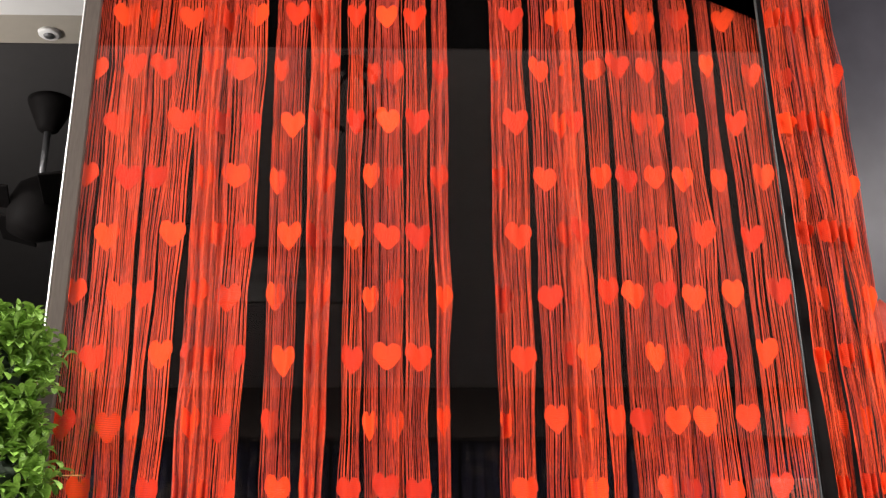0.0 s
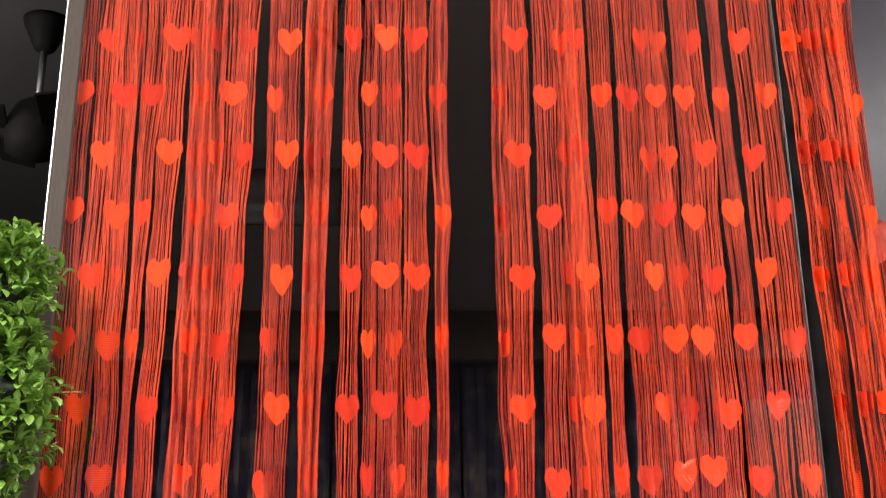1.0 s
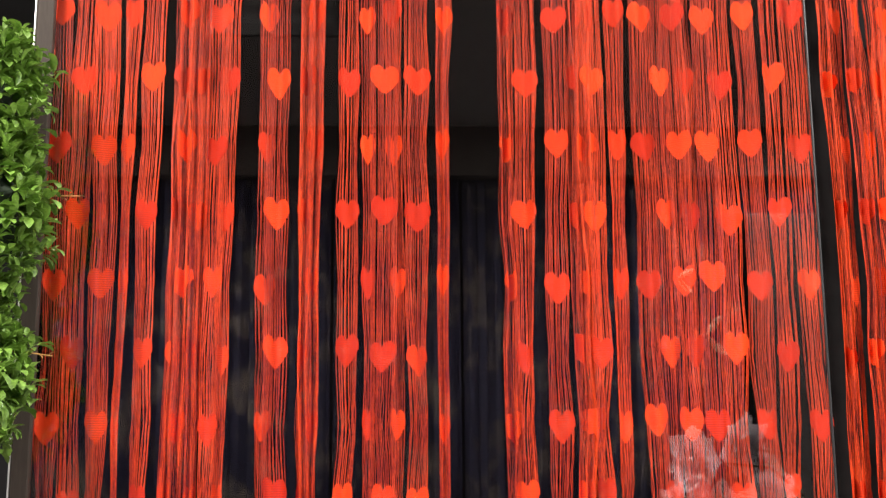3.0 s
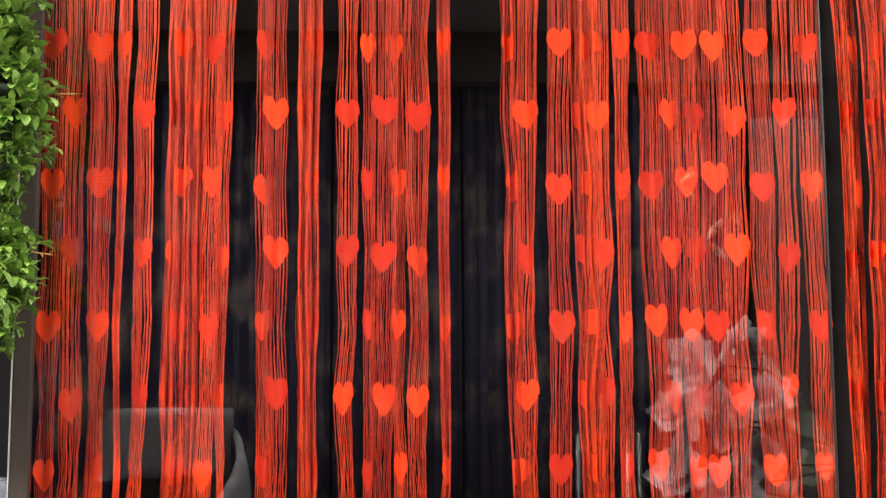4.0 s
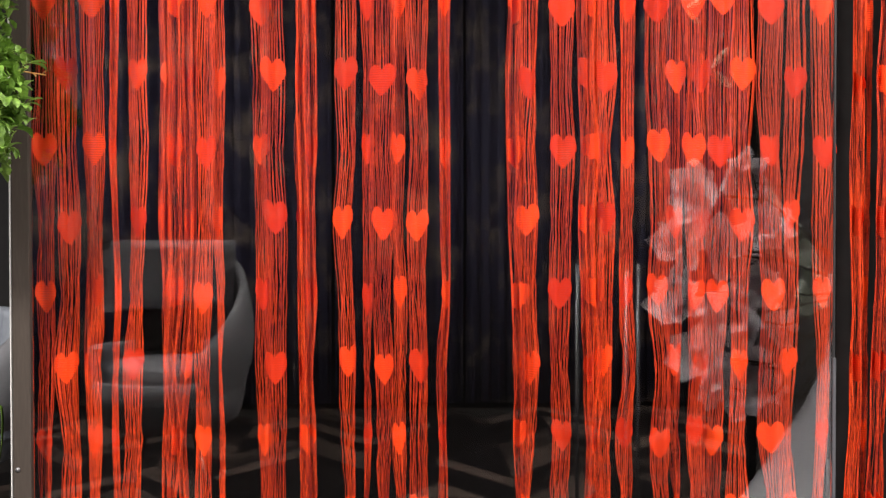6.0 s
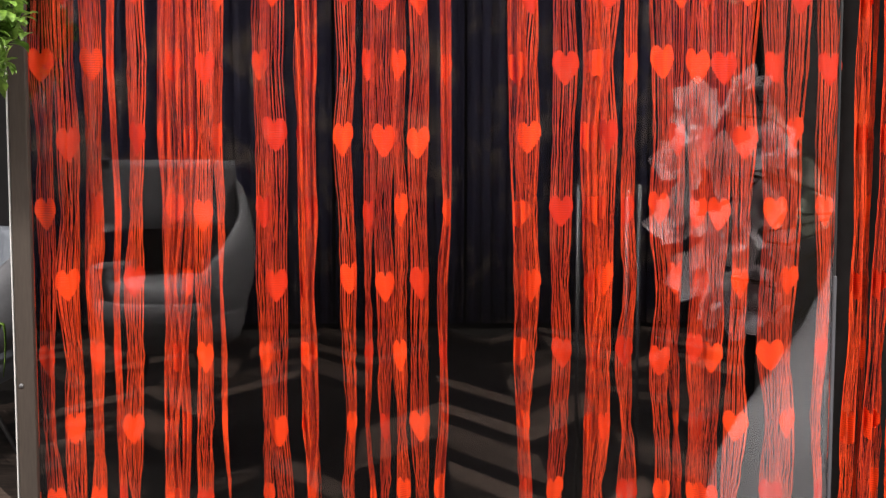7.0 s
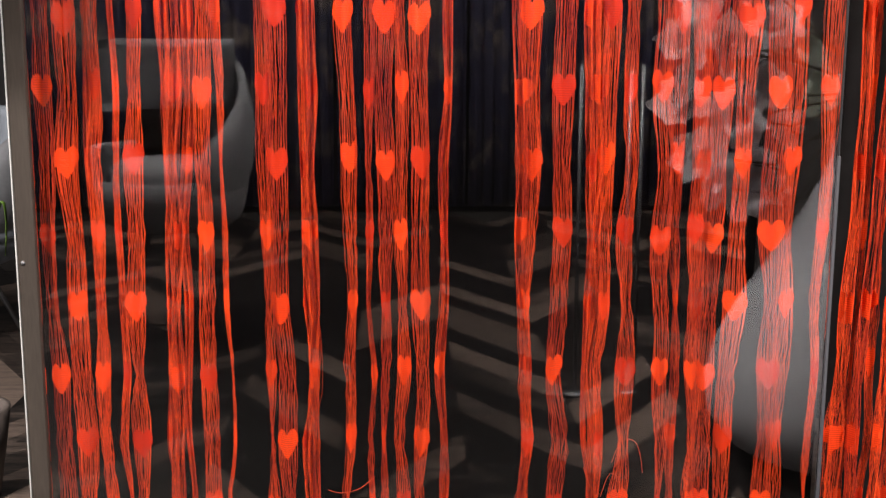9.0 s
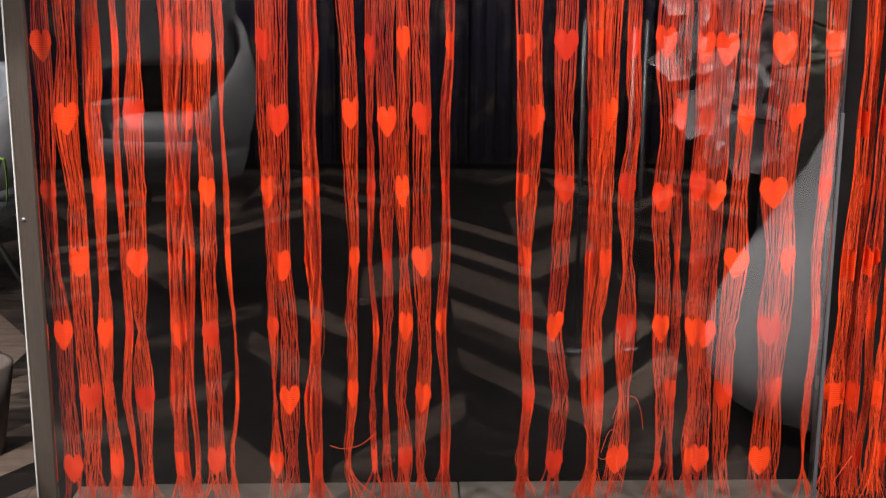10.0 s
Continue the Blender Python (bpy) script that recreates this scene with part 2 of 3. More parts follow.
tagged(part("soffit_3", box(-4, -0.76, 1.224, 2.3, CEIL - 0.012, CEIL + 0.1, 0.004), BLACK), "black soffit before the white ceiling", "soffit", kind="structure")
tagged(part("trim", box(-4, 4, -2.79, -2.67, 2.98, CEIL - 0.004, 0.006), BROWN), "dark brown pelmet above the drapes", "trim", kind="structure")

# bodies of the added shop ceiling panels, out of view and reflection
for lx, ly, sx, sy, watts in LAMPS:
    top = CEIL - (0.0125 if ly > 1.3 else 0.0)
    fixture = empty("ceiling_light", lx, ly, top, "added white ceiling light panel out of view, switched on", "ceiling light", "shop ceiling lights")
    part("frame", box(-sx / 2 - 0.04, sx / 2 + 0.04, -sy / 2 - 0.04, sy / 2 + 0.04, -0.03, 0, 0.005), WHITE, fixture)
    part("diffuser", box(-sx / 2, sx / 2, -sy / 2, sy / 2, -0.036, -0.03), LIGHTON, fixture)
# added globe body around that fill lamp, never in view
pendant = empty("fill_globe_lamp", FILL_LAMP[0], FILL_LAMP[1], CEIL, "added white globe pendant lamp out of view, switched on", "pendant lamp")
mesh_object("canopy", *lathe([(0.03, -0.03), (0.05, -0.015), (0.05, -0.001)], 20), WHITE, pendant)
mesh_object("cord", *tube([(0, 0, -0.02), (0, 0, -0.5)], 0.004, 8), BLACK, pendant)
mesh_object("globe", *lathe([(0.02, -0.5), (0.07, -0.52), (0.10, -0.58), (0.09, -0.64), (0.05, -0.68), (0.01, -0.69)], 28), LIGHTON, pendant, "glowing white globe")
# added housing for the fill spot, too high to be seen
track = empty("fill_spotlight", SPOT[0], SPOT[1], CEIL - 0.012, "black ceiling spotlight added out of view to brighten the flowers", "spotlight")
mesh_object("mount", *lathe([(0.03, -0.02), (0.04, -0.016), (0.04, -0.001)], 20), BLACK, track)
mesh_object("arm", *tube([(0, 0, -0.015), (0, 0.03, -0.05)], 0.008, 8), BLACK, track)
barrel = mesh_object("barrel", *lathe([(0.03, 0.0), (0.034, 0.005), (0.034, 0.075), (0.028, 0.09), (0.01, 0.095)], 20), BLACK, track)
barrel.matrix_basis = pose(0, 0.012, -0.112, -14)

# metal display frame
POST_Y = 2.262
frame_thing = empty("metal_window_frame", -0.68, POST_Y, 0, "brushed brown metal window frame with a bright edge", "window frame")


def under(ob, parent):
    """Make ob, built in world places, a child of parent."""
    ob.parent = parent
    ob.matrix_parent_inverse = Matrix.Translation(parent.location).inverted()
    return ob


post = under(part("post", box(-0.6965, -0.6625, POST_Y, POST_Y + 0.02, 0.0, CEIL - 0.013, 0.003), BRONZE), frame_thing)
under(part("edge_strip", box(-0.6988, -0.697, POST_Y - 0.002, POST_Y + 0.02, 0.0, CEIL - 0.013), BRIGHT, None, "thin bright metal edge strip"), frame_thing)
for sz in (0.672, 1.372, 1.301):
    screw, sf = lathe([(0.0045, 0), (0.004, 0.002), (0.001, 0.003)], 10)
    o = mesh_object("screw", screw, sf, CHROME, None, "small bright screw head")
    o.matrix_world = pose(-0.687 if sz < 1 else -0.668, POST_Y, sz, 90)
    o.parent = post

# shop window: one clear pane before the curtain, a black board behind it
window_1 = tagged(empty("window_1", 0.08, GLASS_Y, 0, "large clear shop window pane mirroring the room before it", "window"), kind="structure")
pane = under(part("pane", box(-0.656, 0.809, GLASS_Y, GLASS_Y + 0.005, 0.02, CEIL - 0.014), GLASS, None, "clear reflecting glass"), window_1)
pane.visible_shadow = False
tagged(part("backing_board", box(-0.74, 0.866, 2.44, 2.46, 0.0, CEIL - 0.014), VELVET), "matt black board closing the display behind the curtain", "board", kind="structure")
right_post = tagged(part("black_post", box(0.868, 1.037, 2.4, 2.425, 0.0, CEIL - 0.013, 0.003), BLACK), "wide matt black upright post behind the strings", "post", kind="structure")
tagged(part("pane_edge", box(0.8095, 0.8135, 2.252, 2.264, 0.87, CEIL - 0.013, 0.001), GREYMETAL), "slim grey edge strip of the window pane", "trim", kind="structure")
# paler strip added low down in place of the vase's reflected edge
tagged(part("reflected_vase_edge", box(0.8095, 0.8155, 2.251, 2.264, 0.0, 0.87, 0.001), PALEREFLECTION), "slim pale strip standing in for the mirrored vase edge", "trim", kind="structure")
panel = empty("wall_panel", 1.5, 2.44, 2.0, "glossy grey upper wall panel beside the curtain", "panel")
under(part("face", box(1.04, 2.6, 2.40, 2.43, 2.06, 3.29, 0.004), SHINY), panel)
under(part("lower_face", box(1.04, 2.6, 2.41, 2.5, 0.0, 2.056, 0.004), BLACK, None, "black lower panel"), panel)
sill = empty("threshold", 0, 2.4, 0, "grey brown stone threshold under the curtain", "threshold")
for i, (a, b) in enumerate(((-0.668, -0.52), (-0.517, 0.12), (0.123, 0.866))):
    under(part("slab", box(a, b, 2.33, 2.437, 0.0, 0.076 - (0.004 if i == 0 else 0), 0.003), SILL if i else BROWN), sill)

# ---- the heart string curtain ----
rng = np.random.RandomState(7)
CUR_Y, TOP, END = 2.3, 3.12, 0.094
PITCH, HEART_A, HEART_B = 0.2705, 1.362, 1.226
# height of a band's three places: high, eye level and low
HIGH, MIDDLE, LOW = 2.45, 1.40, 0.40
BANDS = []


def hang(xs, widths, row, depth, twist, gathered):
    """A band: centre and width at three heights, heart row (0 or 1), depth, twist, and gathered (1) or flat (0)."""
    BANDS.append((xs, widths, row, depth, twist, gathered))


hang((-0.663, -0.647, -0.643), (0.042, 0.042, 0.036), 1, 0, 0.1, 0)
hang((-0.613, -0.608, -0.603), (0.056, 0.042, 0.046), 0, 0.012, 0.12, 0)
hang((-0.581, -0.555, -0.559), (0.052, 0.042, 0.028), 1, 0, 0.2, 0)
hang((-0.554, -0.566, -0.562), (0.018, 0.018, 0.014), 0, 0.01, 0.7, 1)
hang((-0.518, -0.519, -0.521), (0.054, 0.015, 0.02), 1, 0.006, 0.45, 0)
hang((-0.47, -0.477, -0.494), (0.052, 0.038, 0.04), 0, 0.004, 0.15, 0)
hang((-0.415, -0.421, -0.43), (0.04, 0.026, 0.022), 0, 0.01, 0.5, 1)
hang((-0.409, -0.405, -0.419), (0.036, 0.034, 0.026), 1, 0, 0.35, 1)
hang((-0.385, -0.38, -0.4), (0.048, 0.026, 0.014), 0, 0.006, 0.3, 1)
hang((-0.349, -0.35, -0.363), (0.056, 0.036, 0.036), 1, 0.004, 0.2, 0)
hang((-0.319, -0.328, -0.322), (0.044, 0.027, 0.008), 0, 0.012, 0.35, 0)
hang((-0.258, -0.248, -0.241), (0.03, 0.034, 0.026), 1, 0.01, 0.25, 0)
hang((-0.228, -0.228, -0.213), (0.046, 0.044, 0.04), 0, 0, 0.1, 0)
hang((-0.17, -0.174, -0.166), (0.048, 0.028, 0.026), 0, 0.01, 0.4, 1)
hang((-0.152, -0.158, -0.158), (0.036, 0.028, 0.026), 1, 0, 0.5, 1)
hang((-0.0935, -0.092, -0.091), (0.037, 0.039, 0.022), 0, 0.004, 0.15, 0)
hang((-0.055, -0.053, -0.051), (0.032, 0.024, 0.014), 1, 0.008, 0.3, 0)
hang((-0.024, -0.022, -0.026), (0.046, 0.046, 0.018), 0, 0, 0.12, 0)
hang((-0.01, 0.003, 0.008), (0.042, 0.028, 0.026), 1, 0.01, 0.3, 0)
hang((0.04, 0.042, 0.047), (0.05, 0.044, 0.034), 0, 0.004, 0.12, 0)
hang((0.092, 0.092, 0.087), (0.034, 0.022, 0.02), 1, 0.004, 0.5, 1)
hang((0.221, 0.223, 0.243), (0.03, 0.032, 0.022), 1, 0.008, 0.4, 1)
hang((0.257, 0.252, 0.246), (0.05, 0.044, 0.026), 0, 0, 0.15, 0)
hang((0.316, 0.312, 0.308), (0.046, 0.044, 0.042), 1, 0.004, 0.12, 0)
hang((0.358, 0.36, 0.366), (0.034, 0.033, 0.012), 0, 0.01, 0.4, 1)
hang((0.378, 0.375, 0.378), (0.03, 0.042, 0.014), 1, 0.014, 0.3, 1)
hang((0.386, 0.391, 0.39), (0.036, 0.043, 0.018), 0, 0, 0.2, 0)
hang((0.444, 0.434, 0.436), (0.046, 0.028, 0.04), 1, 0.006, 0.35, 0)
hang((0.491, 0.494, 0.506), (0.048, 0.042, 0.036), 1, 0.002, 0.12, 0)
hang((0.536, 0.528, 0.536), (0.036, 0.036, 0.022), 0, 0.012, 0.3, 0)
hang((0.558, 0.56, 0.572), (0.04, 0.043, 0.024), 1, 0.006, 0.25, 0)
hang((0.573, 0.58, 0.578), (0.036, 0.034, 0.024), 0, 0.014, 0.3, 0)
hang((0.619, 0.612, 0.592), (0.044, 0.047, 0.042), 1, 0, 0.1, 0)
hang((0.643, 0.654, 0.64), (0.048, 0.048, 0.04), 0, 0.01, 0.12, 0)
hang((0.696, 0.708, 0.712), (0.032, 0.046, 0.044), 1, 0.002, 0.1, 0)
hang((0.75, 0.754, 0.742), (0.044, 0.042, 0.038), 0, 0.008, 0.14, 0)
hang((0.795, 0.806, 0.81), (0.045, 0.042, 0.016), 1, 0.002, 0.14, 0)
hang((0.862, 0.876, 0.856), (0.032, 0.026, 0.034), 0, 0.006, 0.5, 1)
hang((0.885, 0.905, 0.884), (0.034, 0.014, 0.016), 1, 0.026, 0.6, 0)
hang((0.908, 0.926, 0.894), (0.038, 0.026, 0.036), 0, 0, 0.5, 1)
hang((0.935, 0.948, 0.922), (0.042, 0.024, 0.018), 1, 0.022, 0.5, 0)
hang((0.962, 0.972, 0.945), (0.04, 0.03, 0.03), 0, 0.004, 0.5, 1)
hang((0.99, 0.993, 0.968), (0.04, 0.03, 0.026), 1, 0.018, 0.4, 0)
LEVELS = np.arange(TOP, END - 0.001, -0.015)


def wave(z, rnd, longs, shorts):
    """A smooth random function of height: long waves plus shorter ones that grow towards the floor."""
    low = np.clip((1.5 - z) / 1.4, 0, 1)
    out = np.zeros_like(z)
    for k in range(3):
        out += longs * rnd.uniform(-1, 1) * np.sin(z * rnd.uniform(1.2, 4.5) + rnd.uniform(0, 6.3)) / 1.5
        out += shorts * (0.25 + 1.2 * low) * rnd.uniform(-1, 1) * np.sin(z * rnd.uniform(9, 22) + rnd.uniform(0, 6.3)) / 1.5
    return out


def bend(z, places, values):
    """A smooth line through three values at three heights, held level beyond them."""
    t = np.clip((z - places[1]) / np.where(z > places[1], places[2] - places[1], places[1] - places[0]), -1, 1)
    up, down = values[2] - values[1], values[1] - values[0]
    return values[1] + (up + down) / 2 * t + (up - down) / 2 * t * t


class Strip:
    """One band of strings: centre line, width and twist as functions of height."""

    def __init__(self, xs, widths, row, depth, twist, gathered, seed):
        self.rnd = np.random.RandomState(seed)
        width = max(widths)
        self.row, self.width, self.twist, self.gathered = row, width, twist, gathered
        z = self.z = LEVELS
        low = np.clip((1.5 - z) / 1.4, 0, 1)
        tips = HEART_B if row else HEART_A
        phase = (z - (tips + 0.03)) / PITCH
        near = np.cos(2 * math.pi * phase) * 0.5 + 0.5
        spread = 1.08 - 0.04 * low
        places = (LOW, MIDDLE, HIGH)
        cx = bend(z, places, xs[::-1])
        self.w = bend(z, places, widths[::-1]) * spread * (0.92 + 0.08 * near - 0.14 * low * (1 - near))
        knots = np.arange(0, 24) * PITCH / 2 + (tips + 0.03) - 6 * PITCH
        drop = np.clip((1.7 - knots) / 1.5, 0, 1)
        kx = self.rnd.normal(0, 1, 24) * (0.0015 + 0.0030 * drop)
        kw = self.rnd.uniform(0.90, 1.06, 24) - drop * self.rnd.uniform(0.0, 0.18, 24)
        kt = self.rnd.normal(0, 1, 24) * (0.16 + 0.55 * drop) * (0.5 + twist)
        pos = np.clip((z - knots[0]) / (PITCH / 2), 0, 22.999)
        at, t = pos.astype(int), pos - pos.astype(int)
        t = t * t * (3 - 2 * t) * 0.7 + t * 0.3
        mix = lambda a: a[at] * (1 - t) + a[at + 1] * t
        self.w = self.w * mix(kw)
        self.x = cx + mix(kx) + wave(z, self.rnd, 0.0016, 0.0030)
        self.y = CUR_Y + depth + wave(z, self.rnd, 0.004, 0.002)
        self.fold = (self.rnd.uniform(0.2, 0.45) if gathered else self.rnd.uniform(0.03, 0.2)) * self.rnd.choice((-1, 1))
        self.cycle, self.lag = self.rnd.uniform(0.55, 1.1) + 0.9 * gathered, self.rnd.uniform(0, 6.3)
        self.slide = self.rnd.uniform(1.0, 2.6)
        self.turn = mix(kt) + twist * 1.1 * np.sin(z * self.rnd.uniform(2.0, 4.0) + self.rnd.uniform(0, 6.3)) * (0.6 + 0.7 * low) + twist * 0.5 * low * np.sin(z * self.rnd.uniform(6, 10) + self.rnd.uniform(0, 6.3))

    def at(self, u, z):
        """Place across the band (u from -0.5 to 0.5) at height z."""
        zz, f = self.z[::-1], lambda a: np.interp(z, self.z[::-1], a[::-1])
        w, t = f(self.w), f(self.turn)
        pleat = w * self.fold * np.sin(2 * math.pi * self.cycle * u + self.lag + self.slide * z)
        return np.stack([f(self.x) + u * w * np.cos(t) - pleat * np.sin(t), f(self.y) + u * w * np.sin(t) + pleat * np.cos(t), np.broadcast_to(z, np.shape(u * w)) * 1.0], -1)


def strings_mesh(strip):
    """Threads of one band: flat bands in even cords of three threads, gathered ones as a dense bundle."""
    rnd = strip.rnd
    verts, faces, base = [], [], 0
    cords = max(4, int(round(strip.width / 0.0034)))
    count = max(16, int(round(strip.width / 0.00072))) if strip.gathered else 3 * cords
    tuft = rnd.normal(0, 0.016, count // 6 + 1)
    for i in range(count):
        if strip.gathered:
            u = (i + 0.5) / count - 0.5 + rnd.uniform(-0.7, 0.7) / count
            own, reach = rnd.uniform(0.8, 1.6), 4.0 / count
        else:
            if i % 3 == 0:
                middle = (i // 3 + 0.5) / cords - 0.5 + rnd.uniform(-0.42, 0.42) / cords
                seed, gap = rnd.randint(1 << 30), rnd.uniform(0.00045, 0.0009)
            u = middle + (i % 3 - 1) * gap / strip.width
            own, reach = 0.35, 0.9 / cords
        end = END + rnd.uniform(-0.012, 0.03)
        z = LEVELS.copy()
        z = z[z > end + 0.005]
        z = np.append(z, end)
        low = np.clip((1.5 - z) / 1.4, 0, 1)
        tips = HEART_B if strip.row else HEART_A
        free = 0.5 - 0.5 * np.cos(2 * math.pi * (z - tips - 0.03) / PITCH)
        if strip.gathered:
            uu = u + free * reach * wave(z, rnd, own, own)
        else:
            uu = u + free * reach * wave(z, np.random.RandomState(seed), 0.6, 0.5) + free * (own / cords) * wave(z, rnd, 0.5, 0.8)
        p = strip.at(uu, z)
        p[:, 1] += free * wave(z, rnd, 0.0015, 0.0025)
        crimp = (0.4 + 1.9 * low) * rnd.uniform(0.0002, 0.0006)
        p[:, 0] += free * crimp * np.sin(z * 2 * math.pi / rnd.uniform(0.035, 0.07) + rnd.uniform(0, 6.3))
        if not strip.gathered:
            shared = np.random.RandomState(seed)
            for k in range(2):
                p[:, 0] += free * (0.5 + 1.6 * low) * shared.uniform(0.0003, 0.0009) * np.sin(z * 2 * math.pi / shared.uniform(0.045, 0.12) + shared.uniform(0, 6.3))
        # loose fringe below the last heart
        loose = np.clip((0.165 - z) / 0.085, 0, 1) ** 1.4
        p[:, 0] += loose * (tuft[i // 6] + rnd.normal(0, 0.006))
        p[:, 1] += loose * rnd.normal(0, 0.008)
        r = rnd.uniform(0.0003, 0.00055) if strip.gathered else rnd.uniform(0.00025, 0.0004)
        n = len(p)
        ring = np.array([(-1.0, -0.35), (1.0, -0.35), (0.0, 0.8)]) * r
        v = np.repeat(p, 3, 0)
        v[:, 0] += np.tile(ring[:, 0], n)
        v[:, 1] += np.tile(ring[:, 1], n)
        verts.append(v)
        k = base + np.arange(n - 1) * 3
        for a, b in ((0, 1), (1, 2), (2, 0)):
            faces.append(np.stack([k + a, k + b, k + b + 3, k + a + 3], 1))
        base += 3 * n
    return np.concatenate(verts), np.concatenate(faces)


def fast_mesh(name, verts, quads, material, smooth=True):
    me = bpy.data.meshes.new(name)
    me.vertices.add(len(verts))
    me.vertices.foreach_set("co", np.asarray(verts, dtype=np.float32).ravel())
    me.loops.add(len(quads) * 4)
    me.loops.foreach_set("vertex_index", np.asarray(quads, dtype=np.int32).ravel())
    me.polygons.add(len(quads))
    me.polygons.foreach_set("loop_start", np.arange(len(quads), dtype=np.int32) * 4)
    me.polygons.foreach_set("use_smooth", np.full(len(quads), smooth))
    me.materials.append(material)
    me.update(calc_edges=True)
    return me


def heart_mesh(strip, tip):
    """A woven heart on the band, its upper and lower edge in small teeth where the strings enter."""
    tall, wide = 0.060 + strip.rnd.uniform(-0.003, 0.003), 1.05
    slant = strip.rnd.uniform(-0.006, 0.006)
    cols, steps = 26, 5
    verts, faces = [], []
    for c in range(cols + 1):
        u = c / cols - 0.5
        k = min(1.0, abs(abs(u) - 0.25) / 0.255)
        top = tall * (0.64 + 0.36 * math.sqrt(max(0.0, 1 - k * k)))
        if abs(u) < 0.25:
            top = max(top, tall * 0.84)
        low = tall * 0.56 * (2 * abs(u)) ** 1.5
        tooth = 0.0016 if c % 2 else -0.0016
        top += tooth + strip.rnd.uniform(-0.0008, 0.0008)
        low += tooth - 0.0005 + strip.rnd.uniform(-0.0012, 0.0008)
        top = max(top, low + 0.003)
        z = tip + slant * u + low + (top - low) * np.linspace(0, 1, steps + 1)
        p = strip.at(np.full(steps + 1, u * wide), z)
        p[:, 1] -= 0.0006
        verts += [tuple(q) for q in p]
    w = steps + 1
    for c in range(cols):
        for j in range(steps):
            q = c * w + j
            faces.append((q, q + w, q + w + 1, q + 1))
    return verts, faces


curtain = empty("string_curtain", 0.15, CUR_Y, TOP, "bright red string curtain with woven hearts, hanging in loose bunches", "curtain")
under(part("heading_tape", box(-0.68, 0.99, CUR_Y - 0.004, CUR_Y + 0.03, TOP - 0.01, TOP + 0.04, 0.003), HEART, None, "red heading tape"), curtain)
rod_v, rod_f = tube([(-0.74, CUR_Y + 0.012, TOP + 0.055), (1.02, CUR_Y + 0.012, TOP + 0.055)], 0.012, 12)
rod = empty("curtain_rod", 0.15, CUR_Y + 0.012, TOP + 0.055, "black metal curtain rod under the soffit", "curtain rod")
under(mesh_object("rod", rod_v, rod_f, BLACK), rod)
for bx in (-0.6, 0.9):
    under(part("bracket", box(bx - 0.01, bx + 0.01, CUR_Y, CUR_Y + 0.03, TOP + 0.05, CEIL - 0.001), BLACK), rod)
for i, s in enumerate(BANDS):
    strip = Strip(*s, seed=100 + i)
    v, f = strings_mesh(strip)
    ob = new("string_band", fast_mesh("string_band", v, f, STRING))
    under(tagged(ob, kind="stuff"), curtain)
    tip0 = HEART_B if s[2] else HEART_A
    for k in range(-4, 7):
        tip = tip0 + k * PITCH + strip.rnd.normal(0, 0.0055)
        if tip < 0.11 or tip > TOP - 0.1:
            continue
        hv, hf = heart_mesh(strip, tip)
        mesh_object("heart", hv, hf, HEART, ob, smooth=True)

def stray(points):
    """A single loose thread through a few places, smoothed."""
    pts = [Vector(p) for p in points]
    fine = []
    for i in range(len(pts) - 1):
        a, b, c, d = pts[max(i - 1, 0)], pts[i], pts[i + 1], pts[min(i + 2, len(pts) - 1)]
        for k in range(6):
            t = k / 6
            fine.append(0.5 * ((2 * b) + (c - a) * t + (2 * a - 5 * b + 4 * c - d) * t * t + (3 * b - a - 3 * c + d) * t ** 3))
    fine.append(pts[-1])
    return tube(fine, 0.0006, 4)


for pts in (
    ((-0.135, 2.285, 0.218), (-0.11, 2.28, 0.214), (-0.075, 2.28, 0.222), (-0.045, 2.285, 0.245)),
    ((0.415, 2.285, 0.27), (0.43, 2.275, 0.315), (0.455, 2.272, 0.318), (0.468, 2.275, 0.29), (0.475, 2.28, 0.25)),
    ((0.395, 2.285, 0.20), (0.41, 2.275, 0.25), (0.43, 2.275, 0.235), (0.425, 2.28, 0.18), (0.44, 2.28, 0.14)),
    ((0.36, 2.285, 0.26), (0.375, 2.275, 0.22), (0.395, 2.275, 0.19), (0.42, 2.28, 0.20)),
    ((0.895, 2.285, 0.19), (0.87, 2.275, 0.16), (0.85, 2.275, 0.125), (0.845, 2.28, 0.10)),
):
    under(mesh_object("loose_thread", *stray(pts), STRING, None, "loose curling red thread"), curtain)

# ---- the boxwood plant ----
def leaf_shape(rnd, size, width=0.5):
    """A small cupped leaf of six quads along y, in its own axes."""
    prof = [(0.0, 0.04), (0.3, 0.8), (0.65, 1.0), (0.9, 0.55), (1.0, 0.03)]
    verts, faces = [], []
    for t, w in prof:
        h = 0.22 * math.sin(t * 2.2)
        for s in (-1, 0, 1):
            verts.append(Vector((s * w * width * 0.5, t, h + abs(s) * w * 0.10)) * size)
    for i in range(4):
        for s in range(2):
            q = i * 3 + s
            faces.append((q, q + 1, q + 4, q + 3))
    return verts, faces


